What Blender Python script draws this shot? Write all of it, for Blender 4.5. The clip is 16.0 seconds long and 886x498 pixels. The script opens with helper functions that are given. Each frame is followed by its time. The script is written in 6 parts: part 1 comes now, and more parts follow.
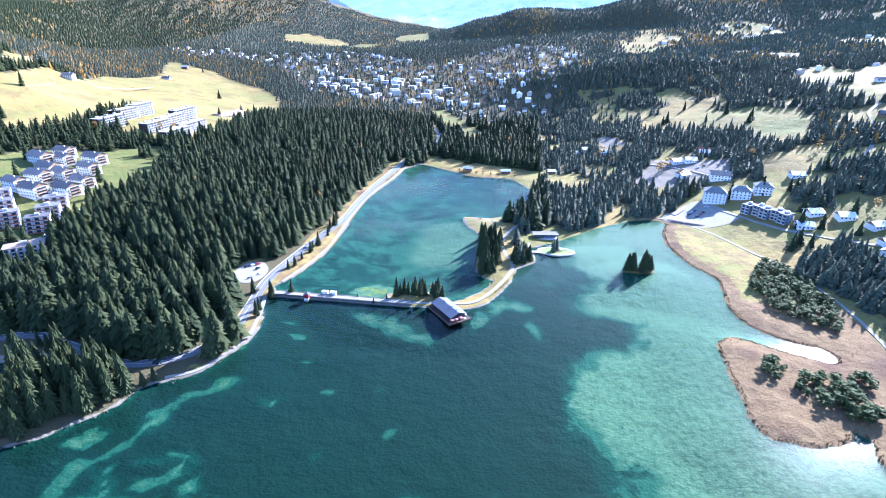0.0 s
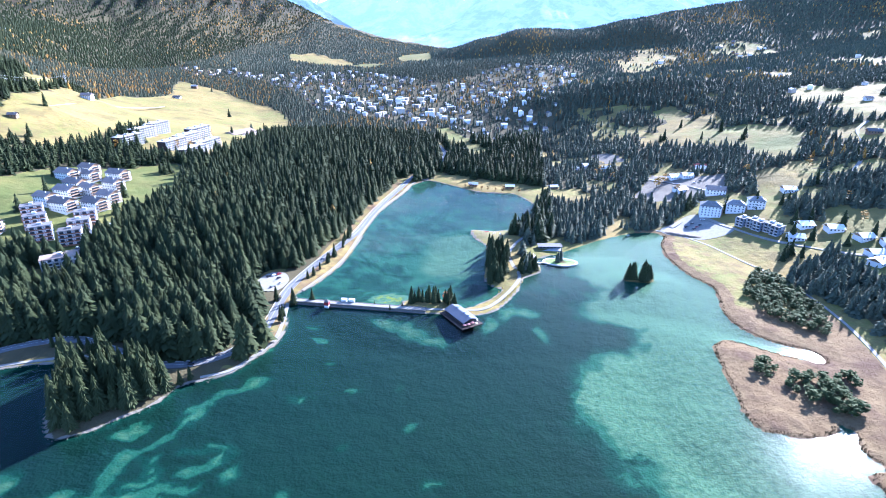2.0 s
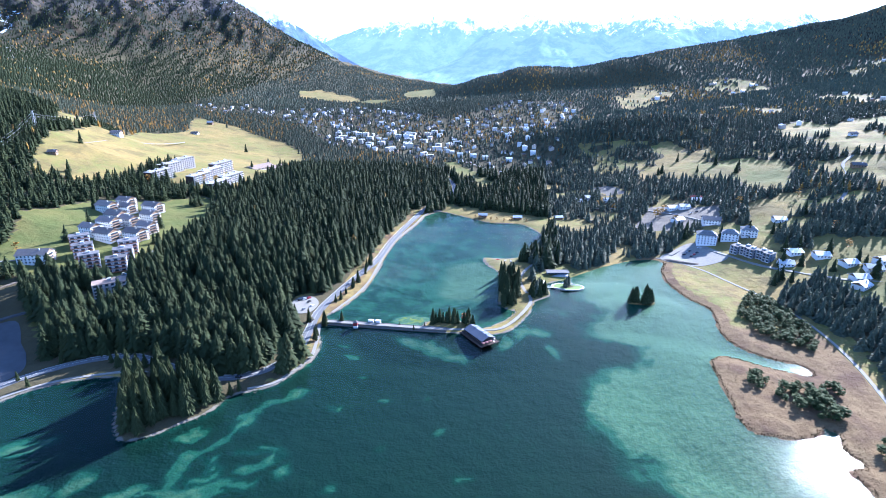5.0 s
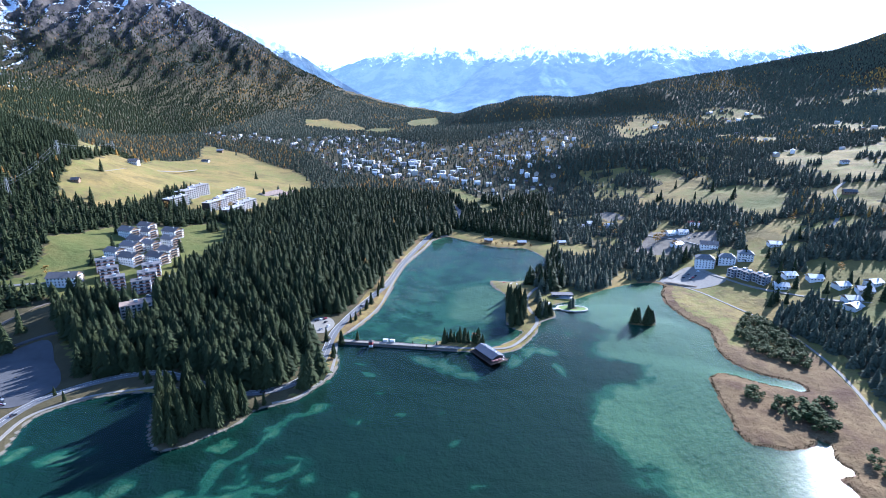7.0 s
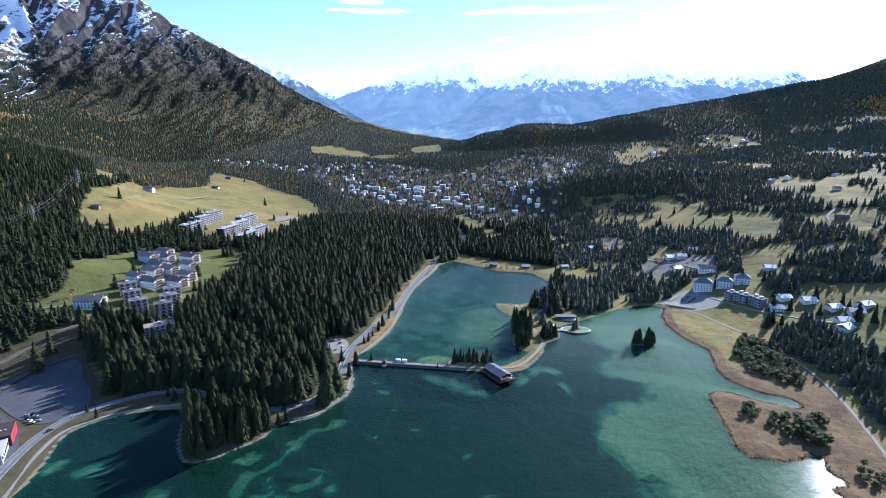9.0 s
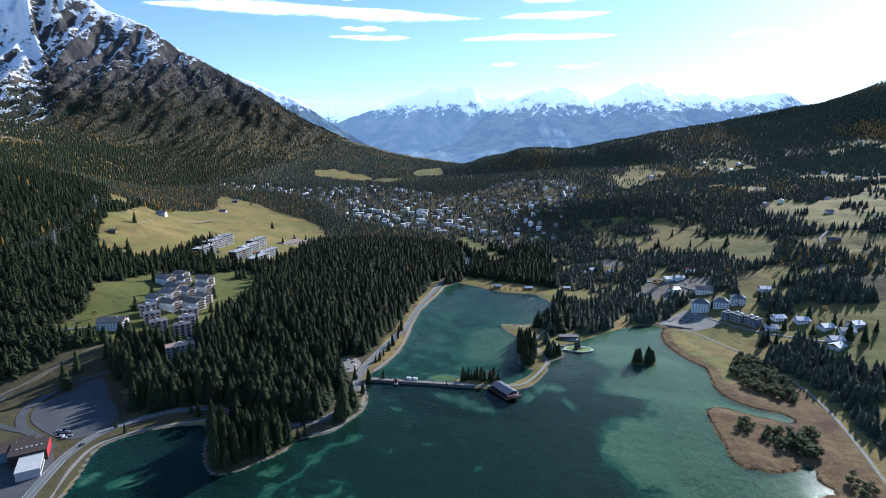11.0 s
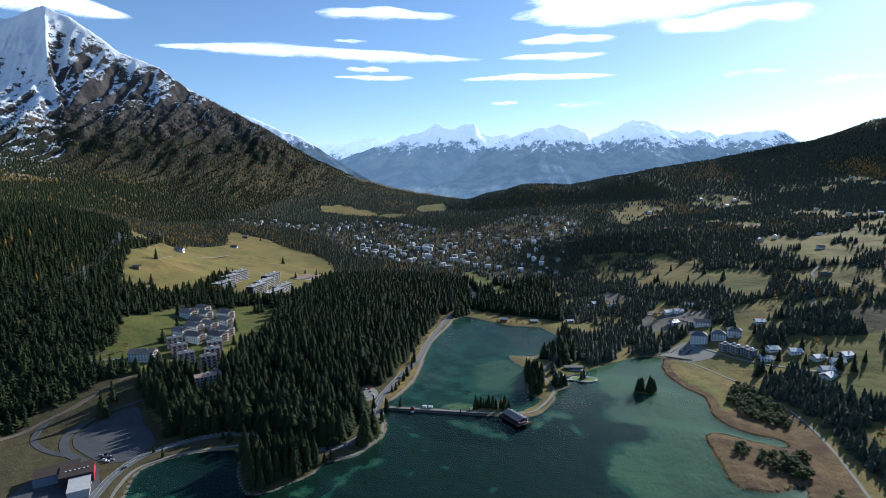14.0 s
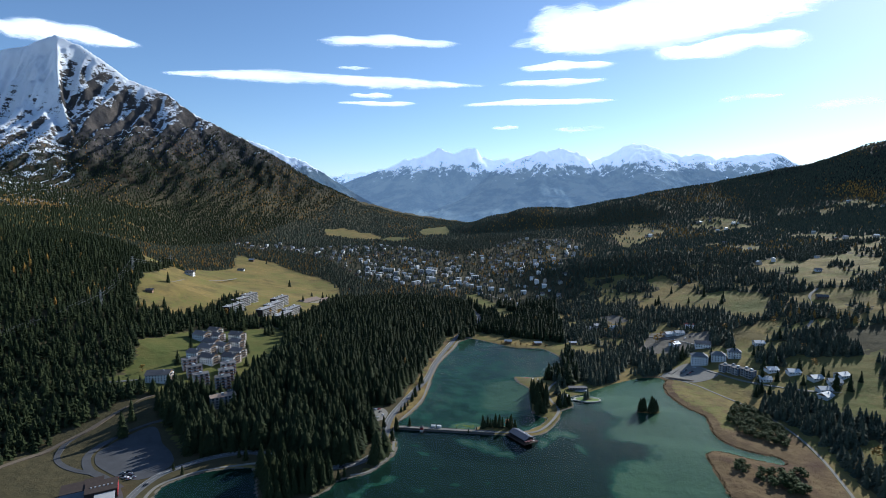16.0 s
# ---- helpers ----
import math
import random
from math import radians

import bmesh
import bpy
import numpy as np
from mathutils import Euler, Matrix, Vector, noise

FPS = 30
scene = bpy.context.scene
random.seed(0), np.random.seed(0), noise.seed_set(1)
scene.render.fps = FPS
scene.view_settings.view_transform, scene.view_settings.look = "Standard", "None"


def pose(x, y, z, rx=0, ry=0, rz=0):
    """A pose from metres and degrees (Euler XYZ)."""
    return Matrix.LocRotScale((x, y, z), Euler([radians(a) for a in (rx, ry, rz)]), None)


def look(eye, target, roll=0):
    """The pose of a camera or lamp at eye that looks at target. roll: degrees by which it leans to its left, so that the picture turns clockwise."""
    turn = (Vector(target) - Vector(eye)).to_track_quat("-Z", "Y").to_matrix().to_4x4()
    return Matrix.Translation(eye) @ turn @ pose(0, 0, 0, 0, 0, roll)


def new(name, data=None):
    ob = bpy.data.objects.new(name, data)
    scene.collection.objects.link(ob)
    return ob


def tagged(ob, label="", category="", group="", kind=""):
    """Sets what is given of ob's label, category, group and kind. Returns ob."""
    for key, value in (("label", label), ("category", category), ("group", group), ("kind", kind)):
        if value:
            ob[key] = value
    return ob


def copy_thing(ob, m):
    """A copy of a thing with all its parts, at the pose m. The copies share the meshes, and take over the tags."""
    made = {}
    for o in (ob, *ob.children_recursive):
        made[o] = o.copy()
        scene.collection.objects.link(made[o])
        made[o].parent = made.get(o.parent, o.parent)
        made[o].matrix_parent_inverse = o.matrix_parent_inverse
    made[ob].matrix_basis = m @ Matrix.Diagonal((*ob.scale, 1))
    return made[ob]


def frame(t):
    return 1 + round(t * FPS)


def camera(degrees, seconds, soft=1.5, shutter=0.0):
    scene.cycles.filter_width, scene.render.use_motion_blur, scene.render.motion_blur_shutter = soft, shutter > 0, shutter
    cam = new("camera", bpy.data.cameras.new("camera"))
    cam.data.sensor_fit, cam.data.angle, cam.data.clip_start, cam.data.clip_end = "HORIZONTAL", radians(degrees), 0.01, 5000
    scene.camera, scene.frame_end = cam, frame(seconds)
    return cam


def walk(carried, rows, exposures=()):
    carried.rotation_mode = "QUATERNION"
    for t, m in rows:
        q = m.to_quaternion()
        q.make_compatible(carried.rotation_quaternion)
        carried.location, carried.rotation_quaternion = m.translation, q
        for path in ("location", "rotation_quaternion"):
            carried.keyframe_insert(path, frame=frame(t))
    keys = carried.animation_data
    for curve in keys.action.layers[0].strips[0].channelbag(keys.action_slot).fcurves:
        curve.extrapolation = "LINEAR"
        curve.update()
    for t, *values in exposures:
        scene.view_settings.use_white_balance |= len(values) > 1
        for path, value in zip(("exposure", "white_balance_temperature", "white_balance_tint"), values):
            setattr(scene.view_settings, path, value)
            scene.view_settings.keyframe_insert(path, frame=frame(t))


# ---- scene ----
cam = camera(79.1, 16.0, soft=0.9)
METRES, EYE, TILT, LEAN, TURN = 8.0, 1.5, 0.0, 0.0, 0.0
PATH = [
    (0, (24.38, 33.711, 187.636), (24.136, 35.522, 186.823), 0.5),
    (0.5, (23.024, 27.755, 188.914), (22.78, 29.571, 188.112), 0.4),
    (1, (21.603, 21.265, 190.248), (21.357, 23.086, 189.46), 0.4),
    (1.5, (19.95, 14.824, 191.886), (19.705, 16.653, 191.112), 0.4),
    (2, (18.402, 8.114, 193.452), (18.156, 9.948, 192.694), 0.4),
    (2.5, (16.805, 1.462, 195.092), (16.559, 3.302, 194.348), 0.4),
    (3, (15.156, -5.26, 196.837), (14.908, -3.414, 196.109), 0.3),
    (3.5, (13.852, -12.01, 198.463), (13.602, -10.158, 197.749), 0.3),
    (4, (12.082, -18.457, 200.14), (11.831, -16.598, 199.446), 0.3),
    (6.5, (4.603, -51.539, 208.2), (4.342, -49.643, 207.618), 0.2),
    (7, (3.257, -57.449, 209.36), (2.995, -55.547, 208.801), 0.2),
    (7.5, (2.322, -63.789, 210.999), (2.057, -61.881, 210.462), 0.1),
    (8, (0.986, -70.503, 212.501), (0.72, -68.588, 211.988), 0.1),
    (8.5, (-0.538, -76.895, 214.21), (-0.804, -74.975, 213.719), 0.1),
    (9, (-1.397, -83.185, 215.883), (-1.666, -81.26, 215.412), 0.1),
    (11.5, (-7.488, -116.153, 225.19), (-7.759, -114.207, 224.817), -0.0),
    (12, (-8.619, -122.899, 226.771), (-8.891, -120.949, 226.419), -0.0),
    (12.5, (-9.797, -129.719, 228.665), (-10.071, -127.766, 228.333), -0.1),
    (13, (-11.285, -136.368, 230.12), (-11.559, -134.412, 229.808), -0.1),
    (13.5, (-12.686, -143.008, 231.558), (-12.96, -141.049, 231.266), -0.0),
    (14, (-14.051, -149.338, 232.965), (-14.326, -147.375, 232.695), -0.1),
    (14.5, (-15.173, -155.804, 234.276), (-15.449, -153.839, 234.027), -0.1),
    (15, (-16.135, -162.326, 235.52), (-16.412, -160.358, 235.292), -0.1),
    (15.5, (-16.929, -168.021, 236.8), (-17.208, -166.051, 236.593), -0.1),
    (16, (-17.637, -173.266, 237.786), (-17.918, -171.294, 237.599), -0.2),
]
walk(cam, [(t, look(eye, target, roll)) for t, eye, target, roll in PATH],
     exposures=[(0, 2.54, 4850, 22), (4, 2.28, 4850, 21), (6.5, 1.76, 4920, 18), (9, 1.17, 5090, 15), (12.5, 0.45, 5420, 9), (16, 0.18, 5550, 8)])

# ---- sky, sun ----
SUN_AZ, SUN_EL = radians(35.5), radians(26.2)
world = bpy.data.worlds.new("sky")
scene.world = world
world.use_nodes = True
wn = world.node_tree
sky = wn.nodes.new("ShaderNodeTexSky")
sky.sky_type, sky.sun_disc = "NISHITA", False
sky.sun_elevation, sky.sun_rotation = SUN_EL, SUN_AZ
sky.altitude, sky.air_density, sky.dust_density, sky.ozone_density = 1500, 1.0, 0.7, 2.2
wn.nodes["Background"].inputs["Strength"].default_value = 0.112
wn.links.new(sky.outputs[0], wn.nodes["Background"].inputs["Color"])
sun = new("sun", bpy.data.lights.new("sun", "SUN"))
sun.data.energy, sun.data.angle, sun.data.color = 5.0, radians(0.53), (1.0, 0.92, 0.78)
sun_way = Vector((math.sin(SUN_AZ) * math.cos(SUN_EL), math.cos(SUN_AZ) * math.cos(SUN_EL), math.sin(SUN_EL)))
sun.matrix_world = look(sun_way * 3000, (0, 0, 0))


# ---- materials ----
def material(name, base, rough=0.8, metal=0.0, spread=0.25, scale=0.4, fine=6.0, bump=0.2, spec=0.3, per_object=0.0):
    """A surface with tone variation at two scales and fine relief; sizes are set by metres."""
    m = bpy.data.materials.new(name)
    m.use_nodes = True
    n, l = m.node_tree.nodes, m.node_tree.links
    p = n["Principled BSDF"]
    geo = n.new("ShaderNodeNewGeometry")
    big, small = n.new("ShaderNodeTexNoise"), n.new("ShaderNodeTexNoise")
    big.inputs["Scale"].default_value, small.inputs["Scale"].default_value = scale, fine
    big.inputs["Detail"].default_value, small.inputs["Detail"].default_value = 3, 4
    for t in (big, small):
        l.new(geo.outputs["Position"], t.inputs["Vector"])
    add = n.new("ShaderNodeMath")
    add.operation = "ADD"
    l.new(big.outputs[0], add.inputs[0])
    l.new(small.outputs[0], add.inputs[1])
    ramp = n.new("ShaderNodeMapRange")
    ramp.inputs[1].default_value, ramp.inputs[2].default_value = 0.6, 1.4
    ramp.inputs[3].default_value, ramp.inputs[4].default_value = 1 - spread, 1 + spread
    l.new(add.outputs[0], ramp.inputs[0])
    value = ramp.outputs[0]
    if per_object:
        info = n.new("ShaderNodeObjectInfo")
        vary = n.new("ShaderNodeMapRange")
        vary.inputs[3].default_value, vary.inputs[4].default_value = 1 - per_object, 1 + per_object
        l.new(info.outputs["Random"], vary.inputs[0])
        mul = n.new("ShaderNodeMath")
        mul.operation = "MULTIPLY"
        l.new(value, mul.inputs[0])
        l.new(vary.outputs[0], mul.inputs[1])
        value = mul.outputs[0]
    mix = n.new("ShaderNodeVectorMath")
    mix.operation = "SCALE"
    mix.inputs[0].default_value = base
    l.new(value, mix.inputs["Scale"])
    l.new(mix.outputs[0], p.inputs["Base Color"])
    p.inputs["Roughness"].default_value, p.inputs["Metallic"].default_value = rough, metal
    p.inputs["Specular IOR Level"].default_value = spec
    if bump:
        b = n.new("ShaderNodeBump")
        b.inputs["Strength"].default_value, b.inputs["Distance"].default_value = bump, 0.1
        l.new(small.outputs[0], b.inputs["Height"])
        l.new(b.outputs[0], p.inputs["Normal"])
    return m


class Nodes:
    """Short hand for node trees."""

    def __init__(self, m):
        m.use_nodes = True
        self.n, self.l = m.node_tree.nodes, m.node_tree.links
        self.p = self.n["Principled BSDF"]
        self.pos = self.n.new("ShaderNodeNewGeometry").outputs["Position"]

    def put(self, socket, value):
        if isinstance(value, bpy.types.NodeSocket):
            self.l.new(value, socket)
        else:
            socket.default_value = value

    def noise(self, scale, detail=4, rough=0.6, stretch=None):
        t = self.n.new("ShaderNodeTexNoise")
        t.inputs["Scale"].default_value, t.inputs["Detail"].default_value, t.inputs["Roughness"].default_value = scale, detail, rough
        v = self.pos
        if stretch:
            s = self.n.new("ShaderNodeVectorMath")
            s.operation = "MULTIPLY"
            s.inputs[1].default_value = stretch
            self.l.new(v, s.inputs[0])
            v = s.outputs[0]
        self.l.new(v, t.inputs["Vector"])
        return t.outputs[0]

    def math(self, op, a, b=0.0):
        t = self.n.new("ShaderNodeMath")
        t.operation = op
        self.put(t.inputs[0], a)
        self.put(t.inputs[1], b)
        return t.outputs[0]

    def step(self, v, lo, hi, a=0.0, b=1.0):
        t = self.n.new("ShaderNodeMapRange")
        t.interpolation_type = "SMOOTHSTEP"
        self.put(t.inputs[0], v)
        for i, x in enumerate((lo, hi, a, b)):
            t.inputs[i + 1].default_value = x
        return t.outputs[0]

    def mix(self, f, a, b):
        t = self.n.new("ShaderNodeMix")
        t.data_type = "RGBA"
        self.put(t.inputs[0], f)
        for s, v in ((t.inputs[6], a), (t.inputs[7], b)):
            self.put(s, v if isinstance(v, bpy.types.NodeSocket) else (*v, 1))
        return t.outputs[2]

    def attr(self, name):
        t = self.n.new("ShaderNodeAttribute")
        t.attribute_name = name
        return t.outputs["Fac"]

    def bump(self, h, strength, distance):
        b = self.n.new("ShaderNodeBump")
        b.inputs["Strength"].default_value, b.inputs["Distance"].default_value = strength, distance
        self.l.new(h, b.inputs["Height"])
        self.l.new(b.outputs[0], self.p.inputs["Normal"])


def ground_material():
    m = bpy.data.materials.new("ground")
    k = Nodes(m)
    big, mid, fine = k.noise(0.012, 5), k.noise(0.09, 5), k.noise(0.9, 4)
    # autumn meadow, straw to green
    meadow = k.mix(k.step(big, 0.38, 0.62), (0.27, 0.19, 0.062), (0.150, 0.155, 0.040))
    meadow = k.mix(k.step(mid, 0.3, 0.75), meadow, (0.20, 0.145, 0.056))
    meadow = k.mix(k.math("MULTIPLY", k.step(k.noise(0.02, 7, 0.7), 0.5, 0.6), 0.75), meadow, (0.13, 0.10, 0.04))
    meadow = k.mix(k.math("MULTIPLY", k.step(k.noise(0.35, 5, 0.7), 0.45, 0.65), 0.5), meadow, (0.145, 0.13, 0.045))
    lawn = k.mix(mid, (0.060, 0.080, 0.020), (0.130, 0.130, 0.040))
    meadow = k.mix(k.attr("lawn"), meadow, lawn)
    reed = k.mix(k.step(mid, 0.3, 0.7), (0.130, 0.084, 0.040), (0.180, 0.124, 0.060))
    reed = k.mix(k.step(k.noise(0.03, 4), 0.45, 0.7), reed, (0.090, 0.054, 0.032))
    col = k.mix(k.step(k.math("ADD", k.attr("reed"), k.math("MULTIPLY", k.math("SUBTRACT", mid, 0.5), 0.5)), 0.4, 0.6), meadow, reed)
    floor = k.mix(mid, (0.05, 0.045, 0.025), (0.11, 0.09, 0.045))
    col = k.mix(k.step(k.math("ADD", k.attr("wood"), k.math("MULTIPLY", k.math("SUBTRACT", mid, 0.5), 0.4)), 0.4, 0.6), col, floor)
    gravel = k.mix(fine, (0.115, 0.10, 0.078), (0.22, 0.195, 0.155))
    col = k.mix(k.step(k.math("ADD", k.attr("bare"), k.math("MULTIPLY", k.math("SUBTRACT", fine, 0.5), 0.4)), 0.4, 0.6), col, gravel)
    # rock and snow on the high slopes
    sep = k.n.new("ShaderNodeSeparateXYZ")
    k.l.new(k.pos, sep.inputs[0])
    z = sep.outputs[2]
    crag, streak = k.noise(0.006, 8, 0.7), k.noise(0.012, 8, 0.72, (1, 1, 0.35))
    scrub = k.mix(k.step(k.noise(0.02, 6), 0.4, 0.65), (0.022, 0.027, 0.020), (0.055, 0.042, 0.026))
    rock = k.mix(k.step(streak, 0.35, 0.7), (0.036, 0.037, 0.042), (0.135, 0.115, 0.098))
    rock = k.mix(k.math("MULTIPLY", k.step(k.noise(0.06, 6, 0.75, (1, 1, 2.2)), 0.45, 0.6), 0.6), rock, (0.06, 0.052, 0.048))
    tilt = k.n.new("ShaderNodeSeparateXYZ")
    k.l.new(k.n.new("ShaderNodeNewGeometry").outputs["Normal"], tilt.inputs[0])
    high = k.math("ADD", z, k.math("MULTIPLY", k.math("SUBTRACT", streak, 0.5), 420))
    col = k.mix(k.step(z, 190, 330), col, scrub)
    col = k.mix(k.step(high, 400, 560), col, rock)
    snow = k.math("ADD", z, k.math("MULTIPLY", k.math("SUBTRACT", k.noise(0.009, 9, 0.75), 0.5), 700))
    snow = k.math("ADD", snow, k.math("MULTIPLY", k.math("SUBTRACT", k.noise(0.05, 8, 0.8, (1, 1, 1.6)), 0.5), 900))
    snow = k.math("ADD", snow, k.math("MULTIPLY", k.math("SUBTRACT", k.noise(0.014, 7, 0.7, (1, 1, 3.5)), 0.5), 850))
    snow = k.math("SUBTRACT", snow, k.math("MULTIPLY", tilt.outputs[0], 330))
    snow = k.math("ADD", snow, k.math("MULTIPLY", k.math("SUBTRACT", tilt.outputs[2], 0.7), 420))
    lee = k.math("ADD", k.math("MULTIPLY", sep.outputs[0], -0.688), k.math("MULTIPLY", sep.outputs[1], -0.727))
    snow = k.math("ADD", snow, k.step(lee, -175, -60, -40.0, 260.0))
    west = k.n.new("ShaderNodeSeparateXYZ")
    k.l.new(k.pos, west.inputs[0])
    col = k.mix(k.math("MULTIPLY", k.step(snow, 625, 680), k.step(west.outputs[0], -1500, -1200, 1.0, 0.0)), col, (0.8, 0.83, 0.88))
    # lake bed: weed and marl; light lost in deep water painted as dark teal
    level = k.attr("bed")
    fray = k.math("MULTIPLY", k.math("SUBTRACT", k.noise(0.16, 9, 0.78), 0.5), 1.0)
    edge = k.math("ADD", level, k.math("ADD", fray, k.math("MULTIPLY", k.math("SUBTRACT", k.noise(0.05, 4), 0.5), 0.8)))
    soft = k.math("ADD", level, k.math("MULTIPLY", fray, 0.25))
    bed = k.mix(k.step(soft, 0.16, 0.44), (0.0014, 0.0158, 0.0132), (0.003, 0.0275, 0.0220))
    pale = k.mix(k.step(soft, 0.62, 0.84), (0.016, 0.066, 0.046), (0.075, 0.128, 0.085))
    pale = k.mix(k.math("MULTIPLY", k.step(k.noise(0.35, 6, 0.75), 0.46, 0.6), 0.55), pale, (0.012, 0.055, 0.042))
    bed = k.mix(k.step(edge, 0.475, 0.50), bed, pale)
    algae = k.math("ADD", level, k.math("MULTIPLY", k.math("SUBTRACT", k.noise(0.22, 8, 0.75), 0.5), 2.2))
    bed = k.mix(k.math("MULTIPLY", k.step(algae, 1.12, 1.2), k.step(level, 0.98, 1.1)), bed, (0.15, 0.165, 0.035))
    speck = k.math("MULTIPLY", k.step(k.noise(0.22, 6, 0.7), 0.60, 0.64), 0.4)
    bed = k.mix(speck, bed, (0.010, 0.045, 0.038))
    col = k.mix(k.step(z, -0.25, 0.15), bed, col)
    k.put(k.p.inputs["Base Color"], col)
    k.p.inputs["Roughness"].default_value, k.p.inputs["Specular IOR Level"].default_value = 0.95, 0.1
    k.bump(k.math("ADD", k.math("ADD", fine, k.math("ADD", k.math("MULTIPLY", mid, 2.5), k.math("MULTIPLY", k.noise(0.03, 5, 0.65), 9.0))), k.math("MULTIPLY", k.math("MULTIPLY", k.math("ADD", crag, k.math("MULTIPLY", k.noise(0.028, 9, 0.75, (1, 1, 0.5)), 0.4)), k.step(z, 250, 600)), 75)), 0.6, 0.5)
    return m


def water_material():
    """Clear water: the tinted bed shows through, the sky mirrors in small ripples."""
    m = bpy.data.materials.new("lake_water")
    k = Nodes(m)
    calm = k.attr("calm")
    clear, gloss, blend, fresnel, b = (k.n.new("ShaderNode" + s) for s in ("BsdfTransparent", "BsdfGlossy", "MixShader", "Fresnel", "Bump"))
    clear.inputs["Color"].default_value = (0.80, 0.98, 0.87, 1)
    gust = k.step(k.noise(0.011, 4, 0.6, (1.0, 0.45, 1)), 0.35, 0.65, 0.55, 1.15)
    waves = k.math("ADD", k.noise(1.2, 3, 0.62, (1.0, 0.6, 1)), k.math("MULTIPLY", k.noise(4.0, 2), 0.3))
    waves = k.math("MULTIPLY", k.math("MULTIPLY", waves, gust), k.step(calm, 0, 1, 1.0, 0.0))
    b.inputs["Strength"].default_value, b.inputs["Distance"].default_value = 0.2, 0.25
    k.l.new(waves, b.inputs["Height"])
    fresnel.inputs["IOR"].default_value = 1.33
    k.put(gloss.inputs["Roughness"], k.step(calm, 0, 1, 0.15, 0.10))
    k.put(gloss.inputs["Color"], k.mix(calm, (0.36, 0.36, 0.36), (0.30, 0.30, 0.30)))
    for s in (gloss, fresnel):
        k.l.new(b.outputs[0], s.inputs["Normal"])
    k.l.new(fresnel.outputs[0], blend.inputs[0])
    k.l.new(clear.outputs[0], blend.inputs[1])
    k.l.new(gloss.outputs[0], blend.inputs[2])
    k.l.new(blend.outputs[0], k.n["Material Output"].inputs["Surface"])
    k.n.remove(k.p)
    return m


def foliage_material(name, dark, light, rough=0.75):
    m = bpy.data.materials.new(name)
    k = Nodes(m)
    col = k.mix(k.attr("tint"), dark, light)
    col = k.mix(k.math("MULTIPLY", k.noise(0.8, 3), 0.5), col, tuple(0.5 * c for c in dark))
    k.put(k.p.inputs["Base Color"], col)
    k.p.inputs["Roughness"].default_value, k.p.inputs["Specular IOR Level"].default_value = rough, 0.06
    return m


GROUND, WATER = ground_material(), water_material()
NEEDLES = foliage_material("spruce_needles", (0.021, 0.031, 0.014), (0.060, 0.071, 0.027))
LARCH = foliage_material("autumn_larch_needles", (0.26, 0.13, 0.03), (0.52, 0.33, 0.08))
# Paler needles: haze over the far and eastern woods, painted into the colour.
FAR_NEEDLES = foliage_material("hazed_needles", (0.052, 0.068, 0.048), (0.135, 0.142, 0.085))
BARK = material("bark", (0.10, 0.075, 0.055), 0.95)
ASPHALT = material("asphalt", (0.13, 0.129, 0.127), 0.75, spread=0.2, spec=0.3)
DARKASPHALT = material("dark_asphalt", (0.075, 0.075, 0.078), 0.8, spread=0.3, scale=0.1)
GRAVEL = material("pale_gravel", (0.22, 0.205, 0.175), 0.95, spread=0.2)
PAINT = material("road_paint", (0.55, 0.55, 0.53), 0.7, spread=0.15)
STONE = material("dam_stone", (0.125, 0.115, 0.10), 0.9, spread=0.35, scale=1.5)
WHITE = material("white_render", (0.70, 0.69, 0.67), 0.9, spread=0.08, scale=0.3, per_object=0.06)
CREAM = material("cream_render", (0.52, 0.47, 0.39), 0.9, spread=0.1, scale=0.3, per_object=0.3)
WOOD = material("weathered_wood", (0.22, 0.14, 0.085), 0.85, spread=0.3, per_object=0.2)
DARKWOOD = material("dark_wood", (0.05, 0.035, 0.028), 0.85, spread=0.3)
ROOF = material("slate_roof", (0.115, 0.11, 0.11), 0.9, spread=0.25, per_object=0.3)
PALEROOF = material("pale_metal_roof", (0.50, 0.50, 0.49), 0.5, metal=0.0, spread=0.15, per_object=0.25)
GLASS = material("window_glass", (0.04, 0.05, 0.06), 0.12, spread=0.1, bump=0, spec=0.6)
RED = material("red_cladding", (0.55, 0.04, 0.05), 0.5, spread=0.1)
BLUEGREY = material("bluegrey_cladding", (0.17, 0.20, 0.25), 0.6, spread=0.1)
CONCRETE = material("concrete", (0.42, 0.41, 0.40), 0.85, spread=0.18)


# ---- building helpers ----
def part(name, bm, mat, parent, label=""):
    data = bpy.data.meshes.new(name)
    bm.to_mesh(data)
    bm.free()
    data.materials.append(mat)
    ob = new(name, data)
    ob.parent = parent
    return tagged(ob, label)


def mesh_object(name, verts, faces, mat, parent=None, attributes=(), smooth=False):
    """One mesh from arrays; faces all of one size."""
    verts, faces = np.asarray(verts, np.float32), np.asarray(faces, np.int32)
    data = bpy.data.meshes.new(name)
    size = faces.shape[1]
    data.vertices.add(len(verts))
    data.vertices.foreach_set("co", verts.ravel())
    data.loops.add(faces.size)
    data.loops.foreach_set("vertex_index", faces.ravel())
    data.polygons.add(len(faces))
    data.polygons.foreach_set("loop_start", np.arange(0, faces.size, size, dtype=np.int32))
    data.polygons.foreach_set("use_smooth", np.full(len(faces), smooth))
    data.materials.append(mat)
    for key, values in attributes:
        data.attributes.new(key, "FLOAT", "POINT").data.foreach_set("value", np.asarray(values, np.float32))
    data.update(calc_edges=True)
    ob = new(name, data)
    ob.parent = parent
    return ob


